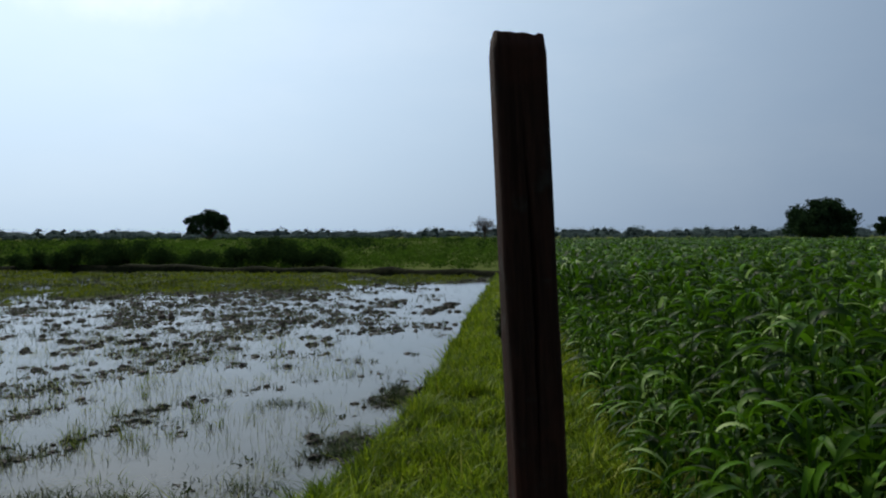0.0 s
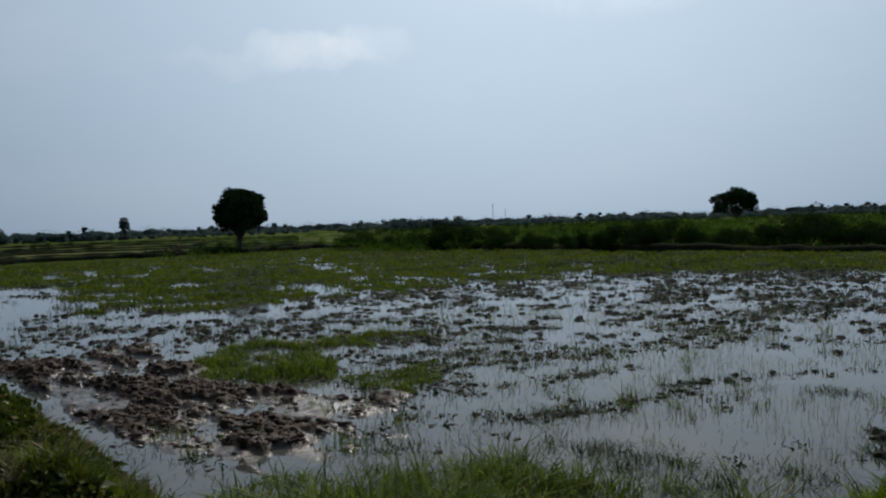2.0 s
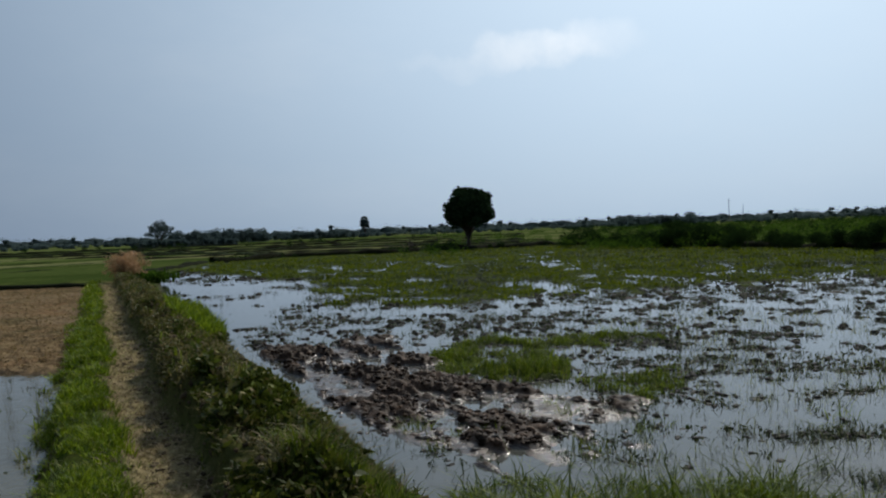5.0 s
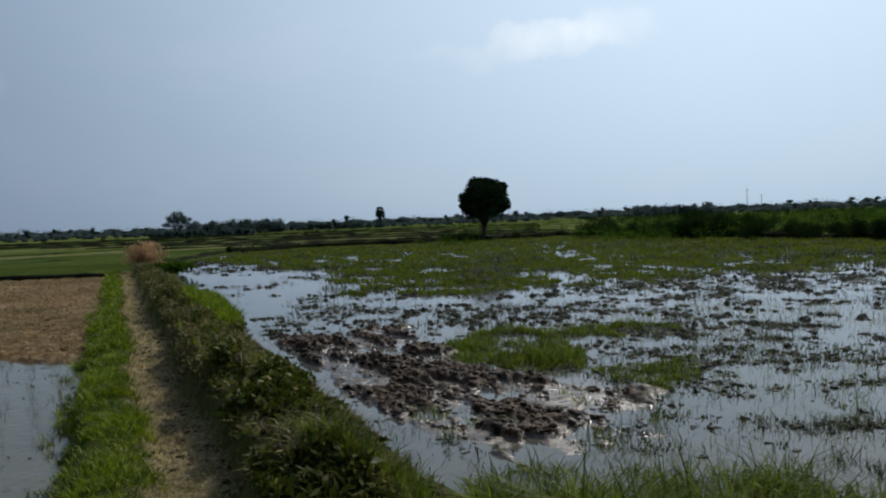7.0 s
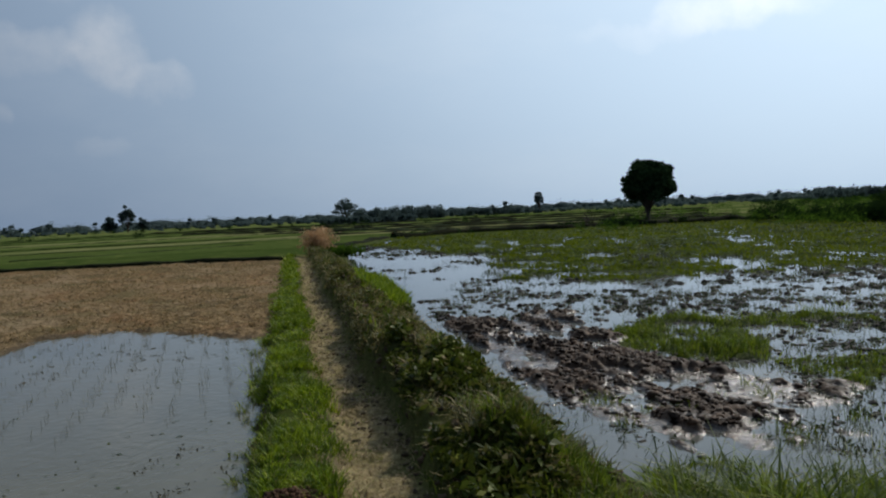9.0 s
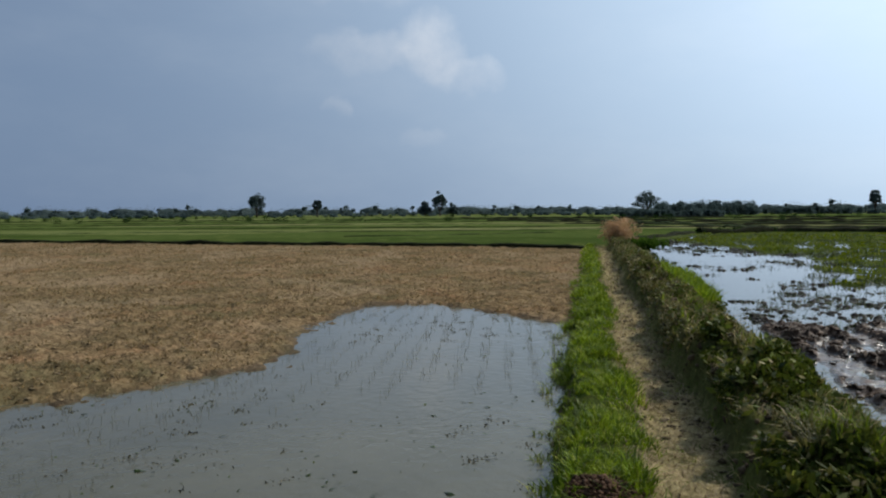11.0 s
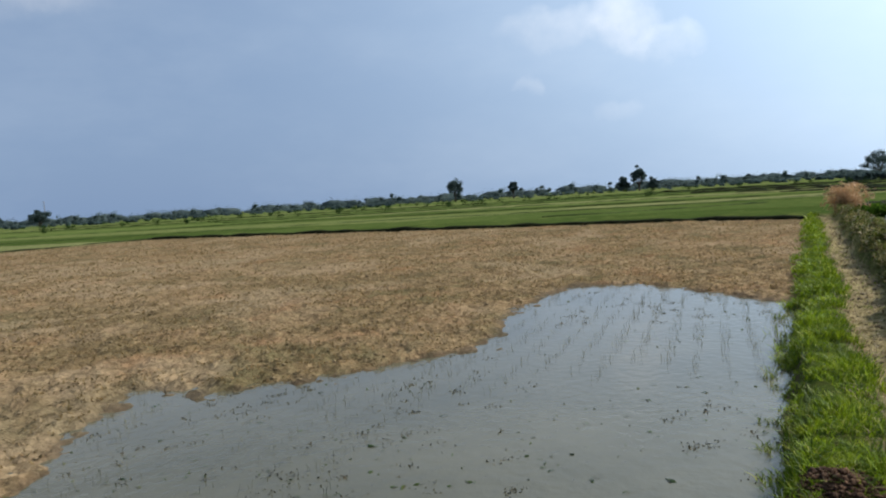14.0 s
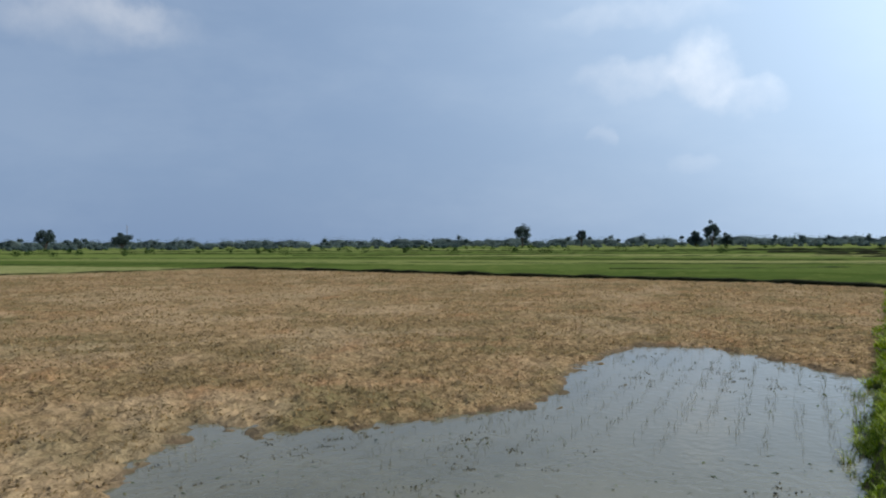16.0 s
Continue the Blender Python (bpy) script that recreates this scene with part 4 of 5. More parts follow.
def churned(x, y):
    """Height of the ploughed mud bank."""
    edge = step(depth_in(x, y, MUDBANK) + 1.3 * (fbm(x, y, 1.4, 225, 3) - 0.5), -0.6, 0.15) * step(y - bund_across(x), 2.42, 2.75)
    thin = 0.05 * step(x, -7.6, -5.2) + 0.04 * step(y - bund_across(x), 3.2, 4.2)
    f = step(bank_furrow(x, y) - thin, 0.44, 0.58)
    flat = 0.047 + 0.075 * (fbm(x * 0.8, y * 1.3, 2.6, 431, 3) - 0.5)
    rough_ = 0.050 * chunks(x, y, 0.15, 401) + 0.055 * chunks(x, y, 0.075, 411) + 0.035 * chunks(x, y, 0.04, 417) + 0.035 * fbm(x, y, 26.0, 421, 3)
    return -0.05 + edge * (flat + (0.10 + f * (1.0 - 0.4 * step(x, -7.8, -5.2))) * rough_)


def mud_bank():
    xs, ys = np.arange(-13.5, -3.3, 0.022), np.arange(2.5, 6.6, 0.022)
    gx, gy = np.meshgrid(xs, ys, indexing="ij")
    z = churned(gx.ravel(), gy.ravel())
    v = np.stack([gx.ravel(), gy.ravel(), z], -1)
    i, j = np.meshgrid(np.arange(len(xs) - 1), np.arange(len(ys) - 1), indexing="ij")
    a = (i * len(ys) + j).ravel()
    q = np.stack([a, a + len(ys), a + len(ys) + 1, a + 1], -1)
    q = q[z[q].max(1) > -0.035]
    used, q = np.unique(q, return_inverse=True)
    tagged(new("mud_bank", mesh_from("mud_bank", v[used], q.reshape(-1, 4), None, M_CLOD)), "bank of churned wet brown mud standing out of the water", "mud", kind="stuff")


def strew_clods():
    rng = np.random.default_rng(9)
    wide_bank = [(-13.3, 4.5), (-9.7, 3.65), (-7.6, 3.3), (-5.6, 2.98), (-4.7, 3.05), (-3.9, 3.7), (-3.5, 4.6), (-4.6, 5.6), (-6.5, 5.5), (-7.6, 5.4), (-10.4, 6.3), (-11.6, 5.3)]
    mud_bank()
    x, y, s = scatter(wide_bank, 420, 9.0, 31)
    inner = step(depth_in(x, y, MUDBANK), -0.5, 0.6)
    keep = rng.random(len(x)) < (0.08 + 0.92 * step(bank_furrow(x, y) - 0.05 * step(y - bund_across(x), 3.2, 4.2), 0.43, 0.55)) * (0.15 + 0.85 * inner)
    x, y = x[keep], y[keep]
    lumps_of("mud_clods", x, y, np.maximum(churned(x, y), -0.012), 0.012 + 0.045 * rng.random(len(x)) ** 2.2, "wet dark brown mud clods turned up by the plough", "mud", M_CLOD, 32, 0.7, 7.0)
    # weeds rooted in the bank's edge
    x, y, s = scatter([(-6.6, 3.5), (-5.3, 3.2), (-4.4, 3.3), (-3.9, 4.2), (-4.4, 4.6), (-5.6, 3.9)], 26, 6.0, 61)
    keep = fbm(x, y, 1.4, 231, 3) > 0.52
    x, y = x[keep], y[keep]
    tufts("bank_weeds", x, y, np.maximum(ground_z(x, y), 0.0), 16, np.full(len(x), 0.10), 0.05 + 0.07 * rng.random(len(x)), np.full(len(x), 0.008), "olive weeds rooted in the edge of the mud bank", "weeds", M_FIELD, 62, 1.3)
    x, y, s = scatter(strip_poly(0.98, 2.15, -34.0, -3.2), 90, 7.0, 33)
    lumps_of("ridge_clods", x, y, ground_z(x, y), (0.02 + 0.04 * rng.random(len(x)) ** 1.8) * s ** 0.4, "crumbly brown earth clods heaped along the footpath", "earth", M_RIDGE, 34, 0.7, 12.0)
    x, y, s = scatter(strip_poly(0.50, 1.06, -33.0, -1.9), 170, 6.0, 87)
    keep = fbm(x, y, 2.4, 281, 3) > 0.46 - 0.16 * step(y - bund_across(x), 0.75, 1.0)
    x, y, s = x[keep], y[keep], s[keep]
    lumps_of("path_clods", x, y, ground_z(x, y), (0.010 + 0.030 * rng.random(len(x)) ** 2.5) * s ** 0.5, "trodden brown clods fallen from the ridge onto the footpath", "earth", M_RIDGE, 88, 0.55)
    # lumps under the clumps of weed
    x, y, s = turned_places()
    k = np.repeat(np.arange(len(x)), 5)
    px, py = x[k] + rng.normal(0, 0.11, len(k)) * s[k] ** 0.7, y[k] + rng.normal(0, 0.07, len(k)) * s[k] ** 0.7
    lumps_of("scattered_clods", px, py, np.full(len(k), -0.012), (0.022 + 0.075 * rng.random(len(k)) ** 1.6) * s[k] ** 0.65 * np.clip(np.hypot(px, py) / 12.0, 0.5, 1.0), "dark mud lumps scattered in the shallow water", "mud", M_BLACKMUD, 36, 0.75, 8.0)
    # black lumps in the shallows behind the bank
    x, y, s = scatter([(-15.2, 6.0), (-14.2, 7.1), (-12.0, 7.0), (-10.3, 6.8), (-9.5, 5.6), (-12.2, 5.3)], 90, 9.0, 81)
    keep = bank_furrow(x + 3.0, y + 7.0) > 0.56
    x, y = x[keep], y[keep]
    lumps_of("shallow_clods", x, y, np.full(len(x), -0.01), 0.02 + 0.07 * rng.random(len(x)) ** 2, "black mud lumps in the shallows behind the bank", "mud", M_BLACKMUD, 82, 0.6)
    # black edges of the grass islands
    x, y, s = scatter(ISLE_FIELD, 120, 12.0, 89)
    rim = isle_depth(x, y)
    keep = ((np.abs(rim) < 0.16) & (fbm(x, y, 2.0, 291, 3) > 0.44)) | ((rim > 0) & (fbm(x, y, 3.0, 295, 3) > 0.60))
    x, y = x[keep], y[keep]
    lumps_of("island_clods", x, y, np.full(len(x), -0.008), 0.02 + 0.05 * rng.random(len(x)) ** 2, "black mud lumps round the grass islands", "mud", M_BLACKMUD, 90, 0.6)
    # furrow slices: rows of lumps
    rows = [((-3.05, 6.2), (-2.25, 8.2)), ((-2.2, 8.3), (-1.3, 9.3)), ((-4.2, 6.7), (-3.5, 8.3)), ((-3.7, 5.2), (-2.8, 6.5)), ((-1.5, 17.0), (-0.2, 22.8)), ((0.0, 17.0), (1.0, 20.8)),
            ((-5.5, 7.2), (-4.4, 8.8)), ((-2.9, 7.3), (-2.3, 8.3)), ((-0.75, 5.9), (-0.05, 6.9)), ((-0.4, 7.9), (0.05, 8.7))]
    px, py, ps = [], [], []
    for (ax, ay), (bx, by) in rows:
        m = int(34 * math.hypot(bx - ax, by - ay)) + 8
        t = rng.random(m)
        gap = value_noise(t * 9.0, np.full(m, ax), 77) > 0.52
        t = t[gap]
        px.append(ax + (bx - ax) * t + rng.normal(0, 0.075, len(t)))
        py.append(ay + (by - ay) * t + rng.normal(0, 0.075, len(t)))
        ps.append((0.016 + 0.045 * rng.random(len(t)) ** 1.6) * (1.0 if ay < 12 else 2.0))
    px, py, ps = np.concatenate(px), np.concatenate(py), np.concatenate(ps)
    tufts("furrow_weeds", px, py, np.full(len(px), 0.0), 6, np.full(len(px), 0.09), 0.04 + 0.05 * rng.random(len(px)), np.full(len(px), 0.008), "weeds caught on the furrow clods", "weeds", M_STALK, 52)
    lumps_of("furrow_clods", px, py, np.full(len(px), 0.0), ps, "rows of dark furrow clods breaking the water", "mud", M_BLACKMUD, 38, 0.55, 9.0)
    # crumbs of the fallow field
    x, y, s = scatter(FALLOW, 90, 8.0, 39)
    keep = (depth_in(x, y, POND) < 0.0) & (depth_in(x, y, FALLOW) > 0.15)
    x, y, s = x[keep], y[keep], s[keep]
    lumps_of("fallow_crumbs", x, y, ground_z(x, y), (0.010 + 0.030 * rng.random(len(x)) ** 2) * s ** 0.7, "crumbs of dry tan soil on the fallow field", "soil", M_DRYCLOD, 40, 0.24)
    # small lumps breaking the puddle's shallow side
    x, y, s = scatter(POND, 20, 8.0, 74)
    keep = (fbm(x, y, 0.8, 271, 3) > 0.48 - 0.20 * step(-y, 2.2, 4.0)) & (depth_in(x, y, POND) > 0.1)
    x, y, s = x[keep], y[keep], s[keep]
    lumps_of("puddle_clods", x, y, np.full(len(x), -0.004), (0.004 + 0.016 * rng.random(len(x)) ** 3) * s ** 0.5, "small grey-brown lumps breaking the puddle's surface", "mud", M_PUDDLEMUD, 75, 0.35)
    # heap of mud at the strip's near end
    x, y = rng.normal(-3.95, 0.15, 1100), rng.normal(0.52, 0.13, 1100)
    mound = 0.09 * np.exp(-(((x + 3.95) / 0.22) ** 2 + ((y - 0.52) / 0.17) ** 2))
    lumps_of("mud_heap", x, y, ground_z(x, y) + mound * rng.random(1100) ** 0.5 + 0.01, 0.005 + 0.020 * rng.random(1100) ** 3.5, "small heap of reddish mud crumbs on the grass strip", "mud", M_REDMUD, 42, 0.75, 10.0)


strew_clods()


# ---------------------------------------------------------------- woody plants
def tube(points, radii, sides=7):
    """A tapered tube along points: verts and quads."""
    pts = [Vector(p) for p in points]
    vs, qs = [], []
    for i, p in enumerate(pts):
        d = (pts[min(i + 1, len(pts) - 1)] - pts[max(i - 1, 0)]).normalized()
        a = d.orthogonal().normalized()
        b = d.cross(a)
        for k in range(sides):
            w = 2 * math.pi * k / sides
            vs.append(p + (a * math.cos(w) + b * math.sin(w)) * radii[i])
    for i in range(len(pts) - 1):
        for k in range(sides):
            k2 = (k + 1) % sides
            qs.append((i * sides + k, i * sides + k2, (i + 1) * sides + k2, (i + 1) * sides + k))
    return np.array([v[:] for v in vs]), np.array(qs)


def join_tubes(tubes):
    vs, qs, o = [], [], 0
    for v, q in tubes:
        vs.append(v)
        qs.append(q + o)
        o += len(v)
    return np.vstack(vs), np.vstack(qs)


def leaf_cloud(centres, spreads, per, size, rng, flat=0.8):
    """Leaf quads gathered in clumps: verts and quads."""
    c = np.repeat(np.asarray(centres), per, axis=0)
    sp = np.repeat(np.asarray(spreads), per)[:, None]
    m = len(c)
    u = rng.normal(size=(m, 3))
    u /= np.linalg.norm(u, axis=1)[:, None]
    p = c + u * sp * (rng.random((m, 1)) ** 0.45) * np.array([1, 1, flat])
    a = rng.normal(size=(m, 3))
    a /= np.linalg.norm(a, axis=1)[:, None]
    b = np.cross(a, rng.normal(size=(m, 3)))
    b /= np.linalg.norm(b, axis=1)[:, None] + 1e-9
    ln = (size * (0.6 + 0.8 * rng.random(m)))[:, None]
    a, b = a * ln, b * ln * 0.42
    verts = np.stack([p - a, p + b, p + a, p - b], 1).reshape(-1, 3)
    return verts, np.arange(m * 4).reshape(-1, 4)


grow_grass()


def make_tree(name, x, y, base, height, width, label, leaves=2600, leaf=0.22, trunk_share=0.3, seed=1, mat=None, squash=1.0, lean=0.0, clump=26, thick=0.035, dome=False):
    rng = np.random.default_rng(seed)
    root = tagged(new(name), label, "tree")
    root.location = (x, y, base)
    bole = height * trunk_share
    mid = np.array([lean * height, 0.0, bole + (height - bole) * 0.5])
    half = np.array([width / 2, width / 2, (height - bole) / 2 * squash])
    if dome:
        mid[2], half[2] = height * 0.2, height * 0.78
    limbs = []
    r0 = height * thick
    stem = [(0, 0, -0.2), (0.02 * height, 0.01 * height, bole * 0.5), (lean * height * 0.5, 0, bole), tuple(mid)]
    bole_v, bole_q = tube(stem, [r0 * 1.25, r0, r0 * 0.8, r0 * 0.3])
    centres, spreads = [], []
    for i in range(clump):
        h_ = 1 - 2 * (i + 0.5) / clump
        spin = 2.39996 * i + 0.5 * rng.normal()
        flat_r = math.sqrt(max(0.0, 1 - h_ * h_))
        u = np.array([flat_r * math.cos(spin), flat_r * math.sin(spin), h_])
        if dome:
            u[2] = abs(u[2])
        elif u[2] < -0.55:
            u[2] *= -0.6
        k = 0.46 + 0.46 * rng.random()
        c = mid + u * half * k
        centres.append(c)
        spreads.append(min(width, height) * (0.11 + 0.09 * rng.random()))
        if i % 3 == 0:
            start = np.array([lean * height * 0.5, 0, bole * (0.8 + 0.4 * rng.random())])
            bend = (start + c) / 2 + np.array([0, 0, 0.05 * height])
            limbs.append(tube([start, bend, c], [r0 * 0.45, r0 * 0.28, r0 * 0.1], 5))
    trunk = part("trunk", mesh_from("trunk", bole_v, bole_q, None, M_BARK, True), root, "dark upright trunk")
    for v, q in limbs:
        part("limb", mesh_from("limb", v, q, None, M_BARK, True), trunk)
    v, q = leaf_cloud(centres, spreads, max(6, leaves // clump), leaf, rng)
    part("crown", mesh_from("crown", v, q, None, mat or M_TREE), root)
    return root


def at(yaw, r):
    return -r * math.sin(radians(yaw)), r * math.cos(radians(yaw))


def plant_trees():
    x, y = at(54.3, 64.0)
    lone = make_tree("field_tree", x, y, 0.0, 5.4, 4.4, "round dark-leaved tree standing alone on a field bund", 15000, 0.19, 0.19, 3, clump=80, thick=0.032, lean=0.06)
    lone.rotation_euler = (0.0, 0.0, radians(54.0))
    x, y = at(17.35, 200.0)
    make_tree("broad_tree", x, y, 0.0, 8.5, 12.0, "broad dark tree with an uneven crown behind the scrub", 14000, 0.26, 0.06, 4, clump=48)
    x, y = at(-27.1, 160.0)
    make_tree("spreading_tree", x, y, 0.0, 9.0, 14.0, "large dome-shaped tree behind the maize field", 24000, 0.26, 0.0, 5, M_TREE, clump=120, dome=True)
    x, y = at(-31.5, 170.0)
    make_tree("hedge_tree", x, y, 0.0, 5.6, 8.5, "low dark tree behind the maize field", 2500, 0.45, 0.05, 6, clump=30)
    for yaw, top, w, share, seed in ((77.05, 1.44, 2.1, 0.08, 7), (92.62, 1.58, 1.25, 0.14, 8), (93.75, 1.0, 1.0, 0.06, 16), (91.6, 0.85, 0.8, 0.06, 17), (106.45, 1.48, 1.4, 0.2, 9), (101.98, 1.1, 0.75, 0.2, 10),
                                     (140.7, 1.15, 1.35, 0.1, 11), (135.95, 0.9, 1.65, 0.08, 12), (62.2, 1.27, 0.75, 0.25, 13)):
        r = 300.0
        x, y = at(yaw, r)
        h = r * math.tan(radians(top)) + 1.75
        make_tree("distant_tree", x, y, 0.0, h, r * radians(w), "distant dark tree rising above the field edge", 5200, 0.24, share, seed, M_FAR_HAZED, clump=34, dome=share == 0.06)
    # leafless shrub on the bund beside the lone tree
    x, y = at(58.46, 60.6)
    rng = np.random.default_rng(19)
    stems = []
    for i in range(16):
        a, lean_ = rng.random() * 6.283, 0.3 + 0.9 * rng.random()
        top_ = np.array([math.cos(a) * lean_, math.sin(a) * lean_, 0.6 + 0.6 * rng.random()])
        stems.append(tube([(0, 0, -0.1), top_ * 0.5 + rng.normal(0, 0.06, 3), top_], [0.035, 0.025, 0.01], 5))
    v, q = join_tubes(stems)
    shrub = tagged(new("bare_shrub", mesh_from("bare_shrub", v, q, None, M_BARK, True)), "small leafless shrub standing on the far bund", "shrub")
    shrub.location = (x, y, 0.2)
    # bare pale tree
    x, y = at(-3.32, 150.0)
    rng = np.random.default_rng(14)
    root = tagged(new("bare_tree", None), "pale leafless tree with fine twigs beyond the paddy", "tree")
    root.location = (x, y, 0.0)
    tubes = [tube([(0, 0, -0.2), (0.1, 0, 1.5), (0, 0, 3.2)], [0.28, 0.2, 0.12])]
    twigs = []
    for i in range(70):
        a, up_ = rng.random() * 6.283, 0.2 + 1.2 * rng.random()
        s0 = np.array([0, 0, 1.6 + 1.5 * rng.random()])
        d = np.array([math.cos(a) * math.cos(up_), math.sin(a) * math.cos(up_), math.sin(up_)])
        e = s0 + d * (2.0 + 1.4 * rng.random())
        tubes.append(tube([s0, (s0 + e) / 2 + rng.normal(0, 0.12, 3), e], [0.06, 0.035, 0.012], 4))
        twigs.append(e - d * 0.4)
    v, q = join_tubes(tubes)
    part("trunk", mesh_from("trunk", v, q, None, M_BARK, True), root)
    v, q = leaf_cloud(twigs, [0.65] * len(twigs), 26, 0.2, rng)
    q_thin = v.reshape(-1, 4, 3)
    centre = q_thin.mean(1, keepdims=True)
    q_thin[:, 1::2] = centre + (q_thin[:, 1::2] - centre) * 0.25
    part("twigs", mesh_from("twigs", q_thin.reshape(-1, 3), q, None, M_TWIG), root, "haze of fine pale twigs")


plant_trees()


def bush_mesh(name, w, d, h, leaves, leaf, seed, mat):
    rng = np.random.default_rng(seed)
    centres, spreads = [], []
    for i in range(26):
        a, k = rng.random() * 6.283, math.sqrt(rng.random())
        top = h * (0.75 + 0.35 * rng.random()) * math.sqrt(max(0.05, 1 - 0.75 * k * k))
        zz = top * (0.25 + 0.6 * rng.random())
        centres.append((math.cos(a) * k * w / 2, math.sin(a) * k * d / 2, zz))
        spreads.append(h * (0.2 + 0.14 * rng.random()))
    v, q = leaf_cloud(centres, spreads, leaves // 26, leaf, rng)
    v[:, 2] = np.maximum(v[:, 2], -0.05)
    return mesh_from(name, v, q, None, mat)


def cored(name, v, q, centres, radii, rng, mat, core_mat, tall):
    """Leaf quads round rough dark cores, so that far woods aren't seen through."""
    cv, cf, o = [v], [], len(v)
    for c, k in zip(centres, radii):
        shape, faces = CRUMBS[rng.integers(6)]
        cv.append(shape * k * np.array([1.2, 1.2, tall]) + np.array(c))
        cf.append(faces + o)
        o += len(shape)
    me = mesh_from(name, np.vstack(cv), q, np.vstack(cf), mat, True)
    me.materials.append(core_mat)
    slot = np.zeros(len(me.polygons), np.int32)
    slot[len(q):] = 1
    me.polygons.foreach_set("material_index", slot)
    return me


def plant_bushes():
    rng = np.random.default_rng(15)
    shapes = [bush_mesh("bush", 5.0, 3.0, 1.65, 10000, 0.052, 60 + k, M_BUSH) for k in range(4)]
    # dark row behind the paddy: yaw and reach of each bush
    row = [(10.7, 39.0, 0.95), (13.2, 39.5, 1.05), (15.4, 40.0, 0.85), (21.2, 41.0, 0.9), (23.6, 42.0, 1.0), (25.9, 42.5, 0.85), (29.6, 43.5, 0.7),
           (33.0, 46.0, 0.75), (36.6, 50.0, 1.05), (38.8, 52.0, 1.1), (41.2, 54.0, 0.85), (45.0, 58.0, 0.75)]
    for i, (yaw, r, s) in enumerate(row):
        x, y = at(yaw, r)
        ob = new("bush", shapes[i % 4])
        ob.matrix_world = pose(x, y, 0.05, 0, 0, yaw + rng.normal(0, 15)) @ Matrix.Diagonal((s * 1.12, s * 1.1, s * 1.06, 1))
        tagged(ob, "dense dark green bush in the row behind the paddy", "bush", "bushes behind the paddy")
    # scrub behind them, lighter; many small bushes
    cs, ss = [], []
    for i in range(1400):
        yaw, r = rng.uniform(-6, 58), 48 + 210 * rng.random() ** 1.3
        x, y = at(yaw, r)
        if yaw > 44 and rng.random() < 0.85:
            continue
        k = 0.5 + 0.9 * rng.random()
        for _ in range(3):
            cs.append((x + rng.normal(0, 1.6), y + rng.normal(0, 1.2), 0.35 * k + 0.25 * rng.random()))
            ss.append(0.85 * k)
    for i in range(420):
        x, y = at(rng.uniform(-5, 34), rng.uniform(37, 52))
        if depth_in(np.array([x]), np.array([y]), PADDY)[0] < -1.2 and shore(x, y) < -0.5:
            cs.append((x, y, 0.12 + 0.15 * rng.random()))
            ss.append(0.35 + 0.3 * rng.random())
    v, q = leaf_cloud(cs, ss, 46, 0.09, rng, 0.75)
    v[:, 2] = np.maximum(v[:, 2], 0.0)
    tagged(new("scrub", mesh_from("scrub", v, q, None, M_SCRUB)), "green scrub spreading over the rough ground behind the bushes", "scrub", kind="stuff")
    cs, ss = [], []
    for i in range(110):
        yaw, r = rng.uniform(-6, 46), 58 + 150 * rng.random()
        x, y = at(yaw, r)
        tall = 0.9 + 1.1 * rng.random()
        for _ in range(6):
            cs.append((x + rng.normal(0, 1.8), y + rng.normal(0, 1.0), tall * rng.uniform(0.3, 0.75)))
            ss.append(tall * 0.4)
    v, q = leaf_cloud(cs, ss, 60, 0.10, rng, 0.75)
    v[:, 2] = np.maximum(v[:, 2], 0.0)
    tagged(new("rough_bushes", mesh_from("rough_bushes", v, q, None, M_BUSH)), "scattered dark bushes on the rough ground behind the paddy", "bushes", kind="stuff")
    # low bushes dotted over the far plots and along the footpath's far end
    cs, ss = [], []
    for i in range(150):
        yaw, r = rng.uniform(58, 152), 120 + 180 * rng.random()
        x, y = at(yaw, r)
        cs.append((x, y, 0.5))
        ss.append(0.5 + 0.8 * rng.random())
    v, q = leaf_cloud(cs, ss, 150, 0.11, rng, 0.8)
    v[:, 2] = np.maximum(v[:, 2], 0.0)
    tagged(new("field_shrubs", mesh_from("field_shrubs", v, q, None, M_BUSH)), "small dark shrubs dotted over the far fields", "shrubs", kind="stuff")
    # low growth at the lone tree's foot
    x, y = at(56.5, 62.4)
    cs = [(x + rng.normal(0, 1.3), y + rng.normal(0, 2.2), 0.22 + 0.15 * rng.random()) for _ in range(26)]
    v, q = leaf_cloud(cs, [0.42] * 26, 60, 0.10, rng, 0.8)
    v[:, 2] = np.maximum(v[:, 2], 0.02)
    tagged(new("undergrowth", mesh_from("undergrowth", v, q, None, M_BUSH)), "low undergrowth round the lone tree", "shrubs", kind="stuff")
    # ragged weeds along the paddy's far bund
    line = np.array([(-25.0, 39.3), (-45.2, 44.3), (-48.6, 42.5), (-51.0, 35.5), (-51.6, 29.0), (-54.4, 22.2), (-53.8, 15.8)])
    run = np.concatenate([[0], np.cumsum(np.linalg.norm(np.diff(line, axis=0), axis=1))])
    d = rng.random(260) * run[-1]
    d = d[value_noise(d * 0.4, d * 0, 611) > 0.42]
    cs = np.stack([np.interp(d, run, line[:, 0]) + rng.normal(0, 0.3, len(d)), np.interp(d, run, line[:, 1]) + rng.normal(0, 0.3, len(d)), 0.16 + 0.2 * rng.random(len(d)) ** 2], -1)
    v, q = leaf_cloud(cs, 0.16 + 0.22 * rng.random(len(d)) ** 2, 60, 0.075, rng, 0.7)
    v[:, 2] = np.maximum(v[:, 2], 0.02)
